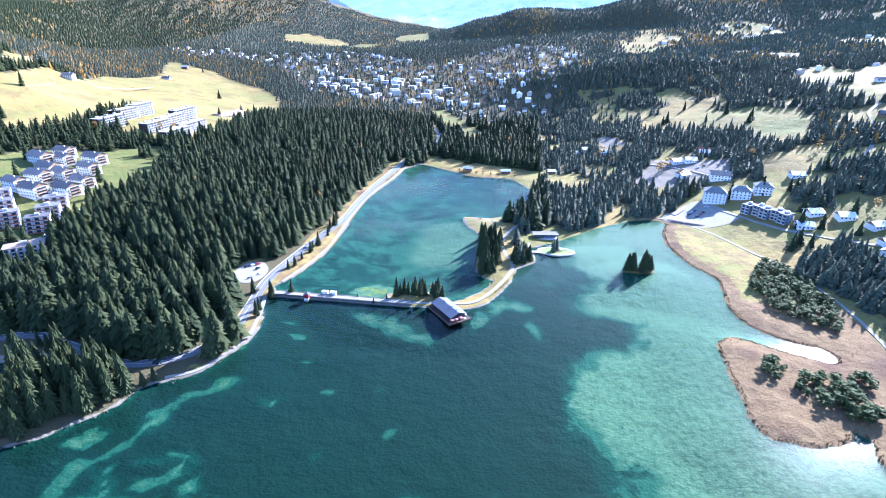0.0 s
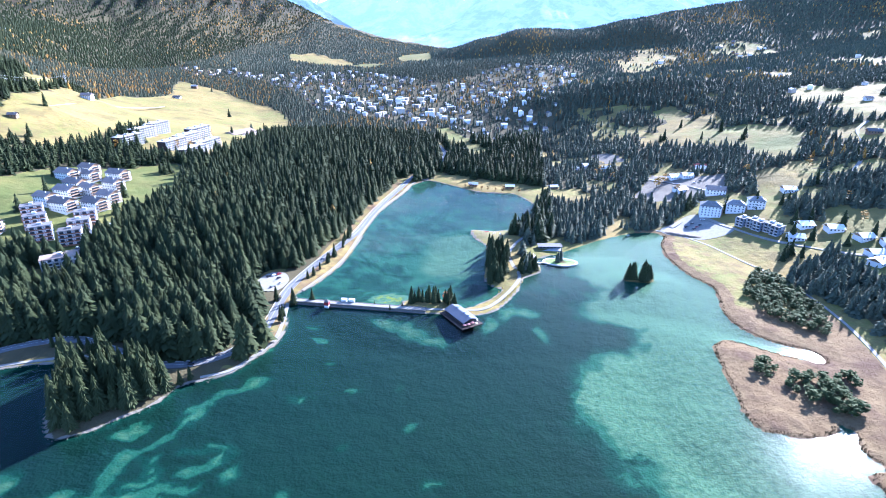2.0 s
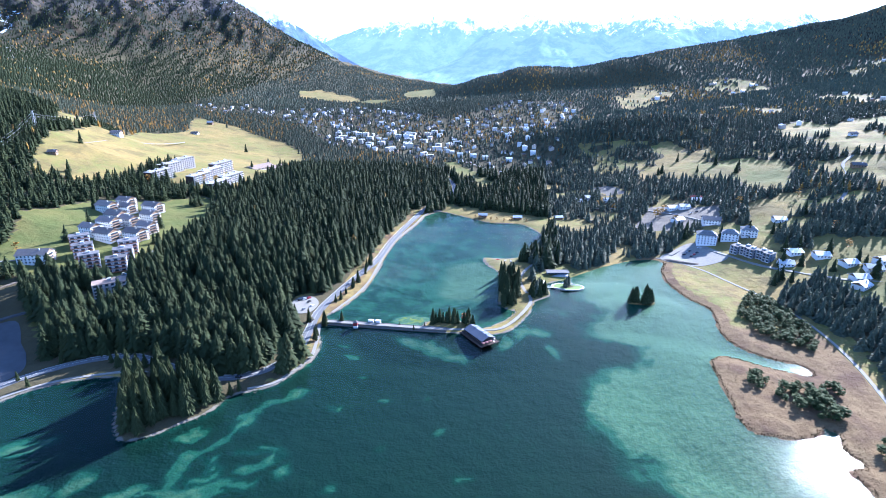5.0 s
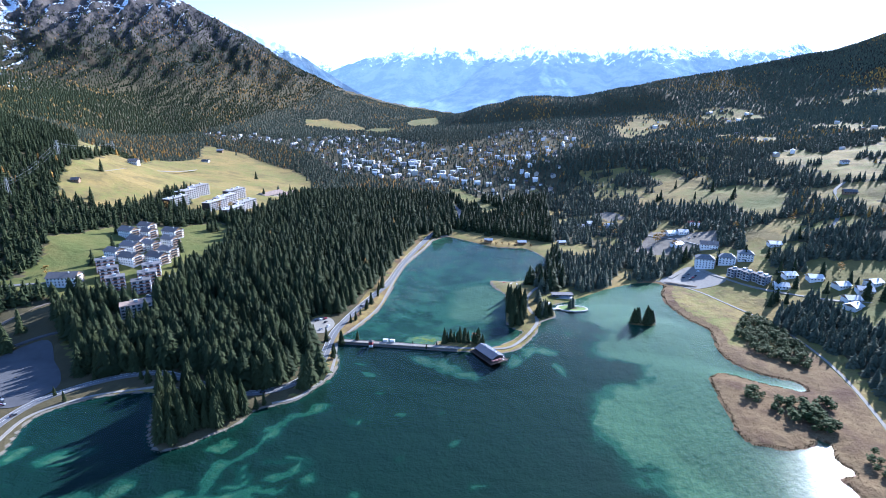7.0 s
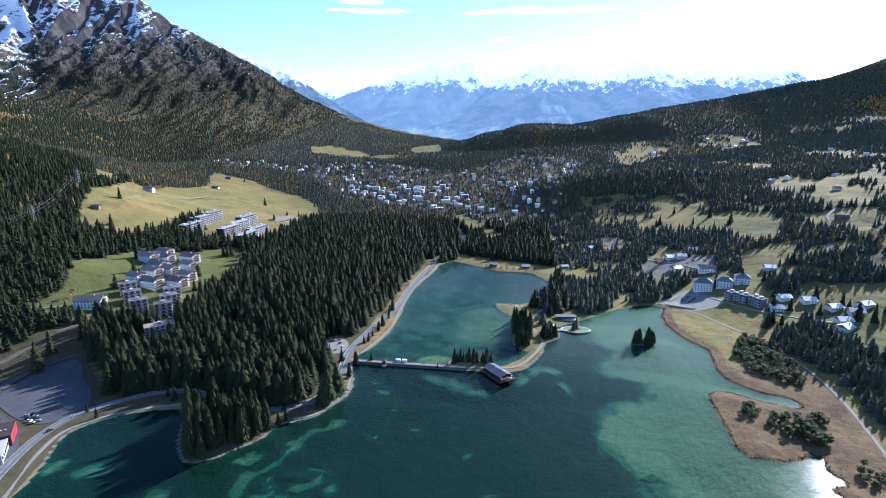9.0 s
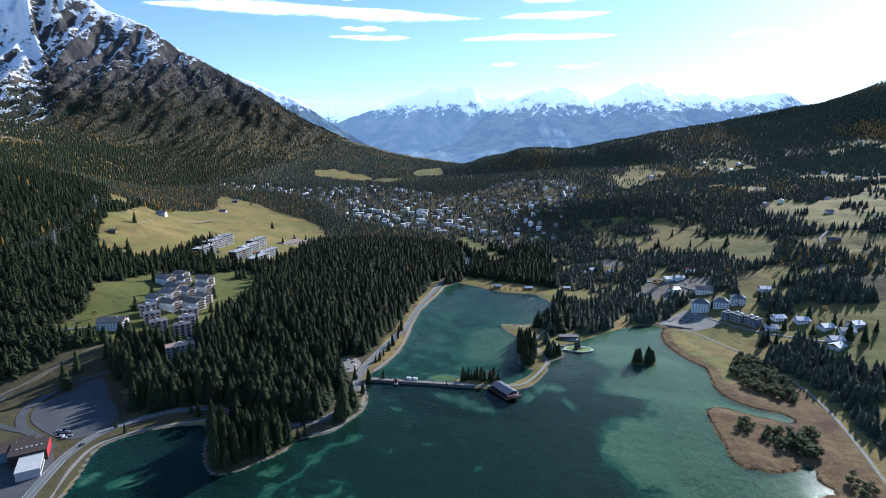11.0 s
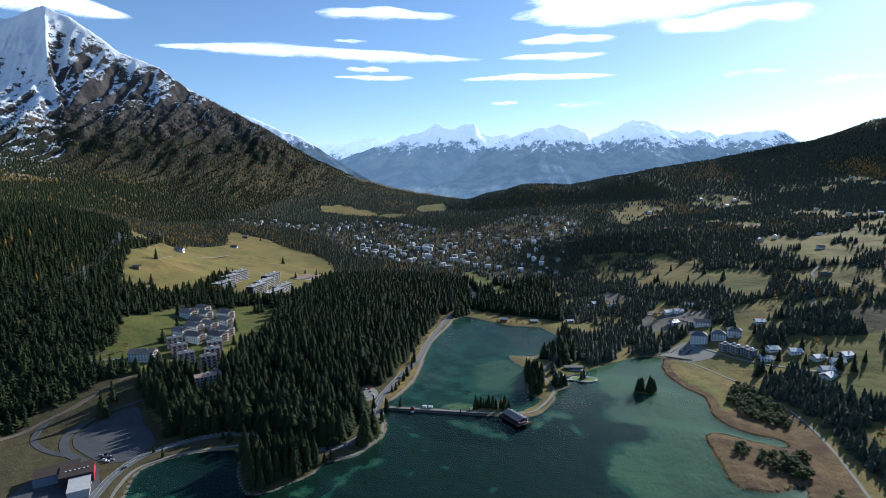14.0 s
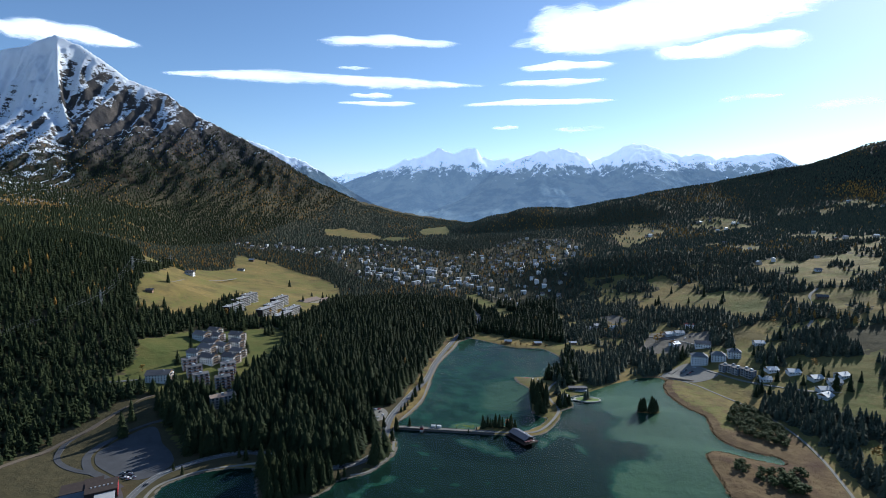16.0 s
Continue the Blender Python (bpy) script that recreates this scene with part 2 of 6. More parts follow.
def box(bm, x0, x1, y0, y1, z0, z1, m=None):
    v = [bm.verts.new((x, y, z)) for z in (z0, z1) for x, y in ((x0, y0), (x1, y0), (x1, y1), (x0, y1))]
    if m is not None:
        for q in v:
            q.co = m @ q.co
    for f in ((3, 2, 1, 0), (4, 5, 6, 7), (0, 1, 5, 4), (1, 2, 6, 5), (2, 3, 7, 6), (3, 0, 4, 7)):
        bm.faces.new([v[i] for i in f])
    return v


def spline(points, per=5, closed=False):
    """A smooth line through plan points."""
    p = np.asarray(points, float)
    n = len(p)
    out = []
    for i in range(n if closed else n - 1):
        if closed:
            a, b, c, d = p[i - 1], p[i], p[(i + 1) % n], p[(i + 2) % n]
        else:
            a, b, c, d = p[max(i - 1, 0)], p[i], p[i + 1], p[min(i + 2, n - 1)]
        for s in np.arange(per) / per:
            out.append(0.5 * (2 * b + (c - a) * s + (2 * a - 5 * b + 4 * c - d) * s * s + (3 * b - a - 3 * c + d) * s ** 3))
    if not closed:
        out.append(p[-1])
    return np.array(out)


def line_distance(x, y, line, closed=False):
    """How far plan points lie from a line."""
    best = np.full(np.shape(x), 1e9)
    ends = np.roll(line, -1, 0) if closed else line[1:]
    for a, b in zip(line if closed else line[:-1], ends):
        e = b[:2] - a[:2]
        t = np.clip(((x - a[0]) * e[0] + (y - a[1]) * e[1]) / max(e @ e, 1e-9), 0, 1)
        best = np.minimum(best, np.hypot(x - a[0] - t * e[0], y - a[1] - t * e[1]))
    return best


def inside(x, y, poly):
    """Whether plan points lie inside a closed line."""
    r = np.zeros(np.shape(x), bool)
    for (ax, ay), (bx, by) in zip(poly, np.roll(poly, -1, 0)):
        if ay != by:
            r ^= ((ay > y) != (by > y)) & (x < (bx - ax) * (y - ay) / (by - ay) + ax)
    return r


def smooth(v, lo, hi):
    t = np.clip((v - lo) / (hi - lo), 0, 1)
    return t * t * (3 - 2 * t)


def waves(x, y, size, seed=0.0, octaves=3):
    """Cheap smooth relief from crossed sines, about -1 to 1."""
    out, amp, total = 0.0, 1.0, 0.0
    for i in range(octaves):
        k, a = 6.283 / size * 1.9 ** i, seed + 1.7 * i
        u, w = x * math.cos(a) + y * math.sin(a), -x * math.sin(a) + y * math.cos(a)
        out = out + amp * np.sin(k * u + 2.1 * np.sin(0.63 * k * w + a)) * np.cos(0.81 * k * w + 1.3 * np.sin(0.47 * k * u))
        total += amp
        amp *= 0.55
    return out / total


LATTICE = np.random.RandomState(12).uniform(-1, 1, (256, 256))


def fbm(x, y, size, octaves=4, ridged=False):
    """Uneven relief from smoothed random lattices, about -1 to 1."""
    out, amp, total = 0.0, 1.0, 0.0
    for i in range(octaves):
        u, v = x / size * 2.03 ** i + 17.3 * i, y / size * 2.03 ** i + 5.7 * i
        a, c = np.floor(u).astype(int), np.floor(v).astype(int)
        f, g = u - a, v - c
        f, g = f * f * (3 - 2 * f), g * g * (3 - 2 * g)
        p, q, r, s = (LATTICE[(a + m) % 256, (c + n) % 256] for m, n in ((0, 0), (1, 0), (0, 1), (1, 1)))
        w = (p * (1 - f) + q * f) * (1 - g) + (r * (1 - f) + s * f) * g
        out = out + amp * ((1 - 2.4 * np.abs(w)) if ridged else w)
        total += amp
        amp *= 0.52
    return out / total


# ---- plan: shores ----
WEST_SHORE = [(-292, 168), (-306, 201), (-309, 215), (-303, 227), (-290, 240), (-278, 247), (-255, 254), (-245, 248), (-235, 229), (-221, 206),
              (-206, 194), (-194, 200), (-184, 211), (-171, 228), (-166, 245), (-146, 258), (-137, 277), (-131, 297), (-134, 322), (-143, 349)]
EAST_SHORE = [(-54, 350), (-20, 351), (-4, 352), (9, 360), (18, 374), (28, 400), (32, 422), (44, 433), (47, 446), (41, 461), (50, 470), (64, 481),
              (98, 515), (126, 537), (147, 549), (166, 551), (172, 541), (164, 518), (162, 485), (171, 450)]
REED_SHORE = [(183, 429), (182, 408), (178, 385), (181, 365), (189, 352), (205, 341), (216, 339), (221, 330), (218, 324), (204, 328), (190, 334),
              (178, 341), (168, 344), (159, 339), (154, 330), (153, 309), (152, 284), (150, 268), (153, 255), (160, 251), (177, 250), (191, 255),
              (199, 263), (202, 256), (198, 245), (202, 232), (192, 227), (194, 213)]
NEAR_SHORE = [(200, 180), (215, 100), (230, 0), (200, -300), (0, -380), (-180, -220), (-230, 0), (-278, 110)]
UPPER_SHORE = [(-141, 359), (-136, 386), (-130, 413), (-127, 442), (-128, 475), (-131, 552), (-127, 599), (-118, 654), (-115, 691), (-106, 710),
               (-95, 720), (-62, 699), (-28, 676), (0, 672), (19, 672), (36, 648), (44, 625), (43, 589), (32, 557), (18, 541), (-1, 532), (-22, 533),
               (-18, 510), (-4, 488), (-2, 450), (-2, 418), (6, 402), (14, 398), (6, 381), (-4, 369), (-12, 363), (-22, 366), (-32, 374), (-47, 374),
               (-60, 367), (-68, 358)]
MAIN_LAKE = spline(WEST_SHORE + EAST_SHORE + REED_SHORE + NEAR_SHORE, 4, True)
UPPER_LAKE = spline(UPPER_SHORE, 4, True)
ISLETS = [(127, 433, 13, 5.5, 0.1), (64, 460, 15.5, 8, 0.05)]  # x, y, half length, half width, turn


def islet_level(x, y, islet):
    cx, cy, a, b, turn = islet
    u = (x - cx) * math.cos(turn) + (y - cy) * math.sin(turn)
    v = -(x - cx) * math.sin(turn) + (y - cy) * math.cos(turn)
    return 1 - np.hypot(u / a, v / b)


def shore(x, y):
    """Metres into the lake (minus: on land)."""
    d = np.full(np.shape(x), -400.0)
    near = (x > -700) & (x < 620) & (y > -760) & (y < 1100)
    xs, ys = x[near], y[near]
    best = np.minimum(line_distance(xs, ys, MAIN_LAKE, True), line_distance(xs, ys, UPPER_LAKE, True))
    wet = inside(xs, ys, MAIN_LAKE) | inside(xs, ys, UPPER_LAKE)
    best = np.where(wet, best, -best)
    for islet in ISLETS:
        best = np.minimum(best, -islet_level(xs, ys, islet) * islet[3])
    d[near] = best
    return d


# ---- plan: heights ----
def crest(x, y, points, reach, power=1.0):
    """A mountain that falls away from its crest line of (x, y, height)."""
    p, out = np.asarray(points, float), np.zeros(np.shape(x))
    for a, b in zip(p[:-1], p[1:]):
        e = (b - a)[:2]
        t = np.clip(((x - a[0]) * e[0] + (y - a[1]) * e[1]) / (e @ e), 0, 1)
        d = np.hypot(x - a[0] - t * e[0], y - a[1] - t * e[1])
        out = np.maximum(out, (a[2] + t * (b[2] - a[2])) * np.exp(-(d / reach) ** power))
    return out


HORN = [(-3900, 2500, 1080), (-3150, 2772, 1150), (-3019, 2836, 1187), (-2879, 2901, 1267), (-2751, 2950, 1200), (-2525, 3070, 1017), (-2342, 3143, 936),
        (-2151, 3210, 795), (-1888, 3306, 633), (-1706, 3343, 519), (-1518, 3372, 403), (-1255, 3420, 250), (-933, 3412, 140), (-670, 3265, 80)]
HORN_RIB = [(-2879, 2901, 1267), (-2700, 2700, 900), (-2520, 2560, 640), (-2350, 2400, 420)]
SECOND = [(-2600, 3650, 860), (-2253, 3732, 748), (-2001, 3866, 658), (-1878, 3902, 606), (-1713, 3952, 541), (-1544, 3996, 430), (-1371, 4034, 317), (-1194, 4067, 190)]
FAR_WEST = [(-1861, 4560, 328), (-1699, 4560, 353), (-1511, 4560, 423), (-1352, 4560, 477), (-1195, 4560, 521), (-1039, 4560, 583), (-937, 4560, 607), (-850, 4560, 625), (-734, 4560, 693), (-658, 4560, 672), (-593, 4560, 651), (-499, 4560, 674), (-400, 4560, 677), (-360, 4560, 613), (-237, 4560, 587), (-115, 4560, 600), (29, 4560, 535), (270, 4560, 436)]
FAR_EAST = [(-1389, 4400, 140), (-1134, 4400, 189), (-785, 4400, 266), (-540, 4400, 342), (-348, 4400, 426), (-182, 4400, 504), (-88, 4400, 555), (27, 4400, 590), (166, 4400, 625), (303, 4400, 651), (403, 4400, 635), (485, 4400, 598), (568, 4400, 541), (688, 4400, 590), (797, 4400, 647), (884, 4400, 686), (994, 4400, 671), (1060, 4400, 656), (1149, 4400, 601), (1300, 4400, 576), (1407, 4400, 593), (1536, 4400, 551), (1745, 4400, 570), (1950, 4400, 589), (2025, 4400, 566), (2098, 4400, 499), (2244, 4400, 432), (2568, 4400, 364)]
FARTHEST = [(-2178, 4800, 524), (-2033, 4800, 603), (-1947, 4800, 607), (-1835, 4800, 584), (-1723, 4800, 594), (-1584, 4800, 571), (-1446, 4800, 585), (-1309, 4800, 588), (-1173, 4800, 555), (-958, 4800, 511)]
RIGHT = [(2300, 2400, 640), (1633, 2568, 480), (1514, 2636, 430), (1315, 2626, 374), (1087, 2616, 328), (874, 2586, 288), (656, 2544, 248), (445, 2485, 200)]
WOODED_HILL = [(-242, 2230, 36), (-192, 2230, 84), (-128, 2230, 122), (-54, 2230, 154), (54, 2230, 182), (148, 2230, 184), (250, 2230, 186), (353, 2230, 196), (422, 2230, 217), (486, 2230, 224)]
DOME = [(71, 1250, 39), (113, 1250, 59), (162, 1250, 67), (217, 1250, 67), (272, 1250, 58), (327, 1250, 38), (375, 1250, 3), (417, 1250, 3)]


def height(x, y):
    x, y = np.asarray(x, float), np.asarray(y, float)
    flat = x.ravel(), y.ravel()
    return height_flat(*flat).reshape(x.shape)


def height_flat(x, y):
    s = shore(x, y)
    land = 0.35 + 1.3 * smooth(-s, 0, 14)
    # west side: bench with the wooded hill, then the slope of the mountain
    foot = np.interp(y, (0, 250, 330, 450, 700, 850, 1000, 1400, 2000, 2800, 3600), (-460, -455, -270, -172, -165, -240, -430, -720, -1020, -1080, -1150))
    d = np.maximum(foot - x, 0)
    west = 0.125 * d + np.where(d > 250, 6e-4 * np.minimum(d - 250, 190) ** 2, 0) + 0.228 * np.clip(d - 440, 0, 170) + 0.06 * np.maximum(d - 610, 0)
    west = west + 13 * np.exp(-((x + 245) / 60) ** 2 - ((y - 560) / 190) ** 2) + 16 * np.exp(-((x + 270) / 90) ** 2 - ((y - 850) / 130) ** 2)
    # east side
    foot = np.interp(y, (0, 300, 450, 560, 700, 1000, 1500, 2500), (270, 265, 240, 195, 130, 60, 50, 0))
    d = np.maximum(x - foot, 0)
    east = 0.15 * d + 1.3e-4 * np.minimum(d, 420) ** 2 + 2.2 * waves(x, y, 160, 2.0) * smooth(d, 20, 120)
    east = east * (1 - 0.35 * smooth(y, 1500, 2600))
    hills = 0.004 * np.maximum(y - 700, 0) + crest(x, y, DOME, 150, 2.2)
    ridge = np.maximum(crest(x, y, RIGHT, 820, 1.3) * smooth(y, 1100, 1700), crest(x, y, WOODED_HILL, 265, 2.4))
    east = np.maximum(east, ridge * (1 + 0.07 * fbm(x, y, 230, 4)))
    horn = np.maximum(crest(x, y, HORN, 640), crest(x, y, HORN_RIB, 300))
    away = 1 - np.exp(-line_distance(x, y, np.array(HORN)[:, :2]) / 170)
    u, v = 0.98 * x + 0.195 * y, -0.195 * x + 0.98 * y
    ribs = 0.6 * fbm(u + 60 * fbm(x, y, 260, 3), v * 0.28, 150, 5, True) + 0.55 * fbm(u + 30 * fbm(x, y, 120, 3), v * 0.22, 62, 4, True)
    high = horn * (1 + away * (0.08 * fbm(x, y, 600, 4) + 0.16 * ribs)) + away * (18 * fbm(x, y, 90, 4, True) + 26 * fbm(u, v * 0.2, 44, 3, True)) * smooth(horn, 200, 450)
    high = (high + 16 * fbm(x, y, 70, 4) * smooth(horn, 300, 700)) * smooth(y, 900, 2000)
    out = land + west + np.maximum(east, 0) + hills
    out = np.maximum(out, high) + 0.25 * np.minimum(out, high) * (1 - smooth(high, 380, 800))
    depth = 0.5 + np.minimum(5.5, 0.12 * s)
    dry = land + (out - land) * smooth(-s, 4, 26)
    return np.where(s > 0, -np.minimum(depth, 0.25 + 0.35 * s), np.where(s > -1.2, np.minimum(dry, 0.2 - 0.9 * s), dry))


# ---- ground and water ----
def steps(*runs):
    out = [runs[0][0]]
    for a, b, d in runs:
        out += list(np.linspace(a, b, max(2, int(round((b - a) / d)) + 1))[1:])
    return np.array(out)


def grid(xs, ys):
    X, Y = np.meshgrid(xs, ys)
    i = np.arange(len(xs) * len(ys)).reshape(len(ys), len(xs))
    f = np.stack([i[:-1, :-1], i[:-1, 1:], i[1:, 1:], i[1:, :-1]], -1).reshape(-1, 4)
    return X, Y, f


ROAD = spline([(-296, 120), (-313, 165), (-323, 200), (-322, 228), (-309, 249), (-289, 267), (-262, 277), (-232, 270), (-197, 260), (-176, 262), (-159, 273),
               (-150, 288), (-146, 308), (-150, 338), (-154, 372), (-149, 420), (-143, 460), (-137, 506), (-137, 560), (-134, 610), (-128, 670), (-122, 720), (-112, 770),
               (-95, 820), (-100, 900), (-140, 1000)], 6)
FOOTPATH = spline([(-283, 130), (-302, 170), (-312, 200), (-313, 216), (-304, 231), (-290, 244), (-270, 254), (-240, 262), (-205, 250)], 6)
LAKE_PATH = spline([(-160, 253), (-146, 262), (-139, 278), (-134, 298), (-138, 322), (-146, 350)], 6)
SHORE_PATH = spline([(-143, 372), (-139, 388), (-133, 414), (-130, 442), (-131, 475), (-134, 552), (-130, 599), (-121, 654), (-118, 691), (-109, 716), (-94, 728)], 6)
CAUSEWAY = spline([(-146, 354), (-114, 354), (-60, 354), (-20, 358), (0, 361), (12, 376), (23, 402), (28, 424), (22, 445), (18, 470), (25, 500), (40, 530)], 6)
EAST_PATH = spline([(168, 557), (180, 551), (206, 524), (219, 500), (229, 480), (238, 462), (250, 427), (256, 389), (257, 356), (254, 322), (247, 280), (240, 240), (238, 180)], 6)


def backdrop_material(glow, snowline, haze):
    """Snowy ranges many kilometres off; distance haze is painted in as blue colour and emission."""
    m = bpy.data.materials.new("distant_range")
    k = Nodes(m)
    sep, tilt = k.n.new("ShaderNodeSeparateXYZ"), k.n.new("ShaderNodeSeparateXYZ")
    k.l.new(k.pos, sep.inputs[0])
    k.l.new(k.n.new("ShaderNodeNewGeometry").outputs["Normal"], tilt.inputs[0])
    z = sep.outputs[2]
    streak = k.noise(0.010, 9, 0.7, (1, 1, 0.6))
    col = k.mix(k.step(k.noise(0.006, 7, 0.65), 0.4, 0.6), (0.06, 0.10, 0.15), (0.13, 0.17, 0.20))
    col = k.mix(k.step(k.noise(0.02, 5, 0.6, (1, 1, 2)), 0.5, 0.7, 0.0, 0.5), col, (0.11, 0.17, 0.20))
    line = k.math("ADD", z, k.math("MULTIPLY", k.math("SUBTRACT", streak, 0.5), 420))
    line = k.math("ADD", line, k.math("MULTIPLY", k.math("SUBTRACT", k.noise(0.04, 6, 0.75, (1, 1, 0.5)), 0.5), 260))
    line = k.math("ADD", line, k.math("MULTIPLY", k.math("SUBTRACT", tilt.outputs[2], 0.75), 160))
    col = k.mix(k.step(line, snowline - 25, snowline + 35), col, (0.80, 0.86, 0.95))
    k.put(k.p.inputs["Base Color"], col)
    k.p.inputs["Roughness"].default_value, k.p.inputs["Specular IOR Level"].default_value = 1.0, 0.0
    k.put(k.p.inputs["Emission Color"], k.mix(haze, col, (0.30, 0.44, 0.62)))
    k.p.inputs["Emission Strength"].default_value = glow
    k.bump(k.noise(0.02, 7, 0.65), 0.5, 25)
    return m


def build_ranges():
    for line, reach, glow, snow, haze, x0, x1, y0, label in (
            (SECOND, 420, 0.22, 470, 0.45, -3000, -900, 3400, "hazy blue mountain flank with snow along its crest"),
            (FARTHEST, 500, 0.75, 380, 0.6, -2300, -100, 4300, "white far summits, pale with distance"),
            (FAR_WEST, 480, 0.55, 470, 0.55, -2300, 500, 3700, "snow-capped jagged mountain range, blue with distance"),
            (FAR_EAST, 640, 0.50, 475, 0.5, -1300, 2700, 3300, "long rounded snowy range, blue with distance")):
        X, Y, f = grid(steps((x0, x1, 12)), steps((y0, 4950, 12)))
        x, y = X.ravel(), Y.ravel()
        z = crest(x, y, line, reach)
        gap = line_distance(x, y, np.array(line)[:, :2])
        away = 1 - np.exp(-gap / 150)
        u = x + 70 * fbm(x, y, 300, 3)
        spur = 0.65 * fbm(u, y * 0.4, 330, 3, True) + 0.35 * fbm(u, y * 0.5, 120, 4, True)
        z = z * (1 + away * (0.10 * fbm(x, y, 500, 3) + 0.24 * spur))
        z = z + (8 * fbm(x, y, 45, 4) + 13 * fbm(x, y, 70, 4, True)) * smooth(z, 320, 520)
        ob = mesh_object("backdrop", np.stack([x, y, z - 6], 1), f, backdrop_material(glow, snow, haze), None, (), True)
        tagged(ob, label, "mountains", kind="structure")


build_ranges()


def build_water():
    xs, ys = steps((-700, 620, 10)), steps((-760, 800, 10))
    X, Y, f = grid(xs, ys)
    x, y = X.ravel(), Y.ravel()
    calm = np.clip(smooth(y, 420, 560) + (y > 358) * (x < 20), 0, 1)
    keep = shore(x, y) > -16
    f = f[keep[f].any(1)]
    ob = mesh_object("lake_water", np.stack([x, y, 0 * x], 1), f, WATER, None, [("calm", calm)], True)
    ob.visible_shadow = False
    tagged(ob, "clear teal lake water with small ripples", "water", kind="structure")


build_water()


# ---- plan: woods and clearings ----
OPEN = {
    "field": [(-599, 570), (-655, 635), (-671, 677), (-760, 900), (-865, 1126), (-844, 1279), (-980, 1540), (-808, 1480), (-578, 1292), (-485, 1170), (-420, 980), (-385, 760), (-390, 660), (-430, 640), (-475, 650),
              (-520, 720), (-553, 800), (-545, 745), (-530, 640), (-540, 585)],
    "glade": [(-953, 1006), (-943, 1073), (-741, 834), (-728, 761)],
    "homes": [(-478, 380), (-520, 470), (-490, 550), (-455, 572), (-405, 630), (-372, 610), (-340, 470), (-340, 420), (-330, 370), (-380, 359), (-438, 362), (-485, 352)],
    "lot": [(-478, 60), (-482, 200), (-470, 240), (-458, 268), (-447, 295), (-441, 320), (-432, 348), (-412, 366), (-396, 340), (-385, 318), (-362, 300), (-345, 287), (-322, 268), (-298, 180), (-285, 60)],
    "slope": [(203, 971), (233, 1040), (277, 1084), (308, 1088), (324, 1035), (321, 966), (338, 935), (375, 923), (414, 871), (419, 819), (371, 743), (342, 732), (341, 798), (308, 836), (258, 865), (206, 902)],
    "alp": [(476, 1056), (555, 1139), (566, 1039), (664, 1126), (810, 1189), (623, 877), (531, 818), (490, 838), (486, 908), (470, 988)],
    "ride": [(290, 633), (323, 694), (372, 725), (401, 719), (364, 661), (312, 614)],
    "paddock": [(324, 562), (350, 577), (394, 560), (437, 562), (400, 499), (354, 486), (340, 515), (315, 526)],
    "pasture": [(318, 537), (357, 541), (430, 565), (345, 383), (318, 420), (312, 446), (300, 500)],
    "shore": [(150, 556), (174, 560), (212, 612), (250, 655), (290, 640), (305, 605), (300, 560), (330, 545), (350, 520), (290, 480), (262, 470), (246, 440), (262, 400), (272, 360), (268, 320),
              (268, 260), (250, 100), (140, 100), (140, 500)],
    "mid": [(441, 838), (492, 826), (563, 776), (516, 696), (457, 680), (460, 743), (420, 762)],
    "lot_a": [(134, 875), (166, 877), (183, 822), (155, 815)],
    "lot_b": [(165, 665), (200, 738), (250, 715), (285, 715), (262, 650), (218, 640), (184, 645)],
    "green": [(-149, 1123), (-121, 1110), (-68, 1001), (-10, 905), (-38, 840), (-112, 965)],
    "far_a": [(-964, 2335), (-901, 2438), (-637, 2207), (-613, 2094), (-737, 2105), (-887, 2165)],
    "far_b": [(-625, 2112), (-577, 2176), (-462, 2046), (-527, 1965)],
    "far_c": [(-489, 2313), (-500, 2521), (-397, 2609), (-313, 2120), (-430, 2135)],
    "beach": [(-30, 525), (-20, 545), (18, 545), (36, 560), (48, 600), (50, 630), (40, 560), (20, 520), (2, 505), (-12, 505)],
    "park": [(40, 470), (45, 510), (80, 520), (78, 488), (60, 476)],
    "quay": [(-90, 700), (-90, 760), (60, 700), (60, 640), (30, 640)],
}
VILLAGE = [(-1136, 1792), (-988, 1870), (-789, 1841), (-695, 1890), (-523, 1857), (-366, 1726), (-229, 1610), (-138, 1644), (-68, 1800), (34, 1820), (173, 1800), (198, 1678), (110, 1400), (100, 1174), (104, 1061), (40, 1007), (-19, 951), (-45, 970), (-132, 1155), (-182, 1108), (-267, 1197), (-349, 1227), (-483, 1305), (-632, 1532), (-836, 1734), (-1043, 1706)]


def warped(x, y):
    """Plan places shifted a little, for uneven wood edges."""
    return x + 9 * waves(x, y, 70, 0.5, 3), y + 11 * waves(x, y, 80, 2.1, 3)


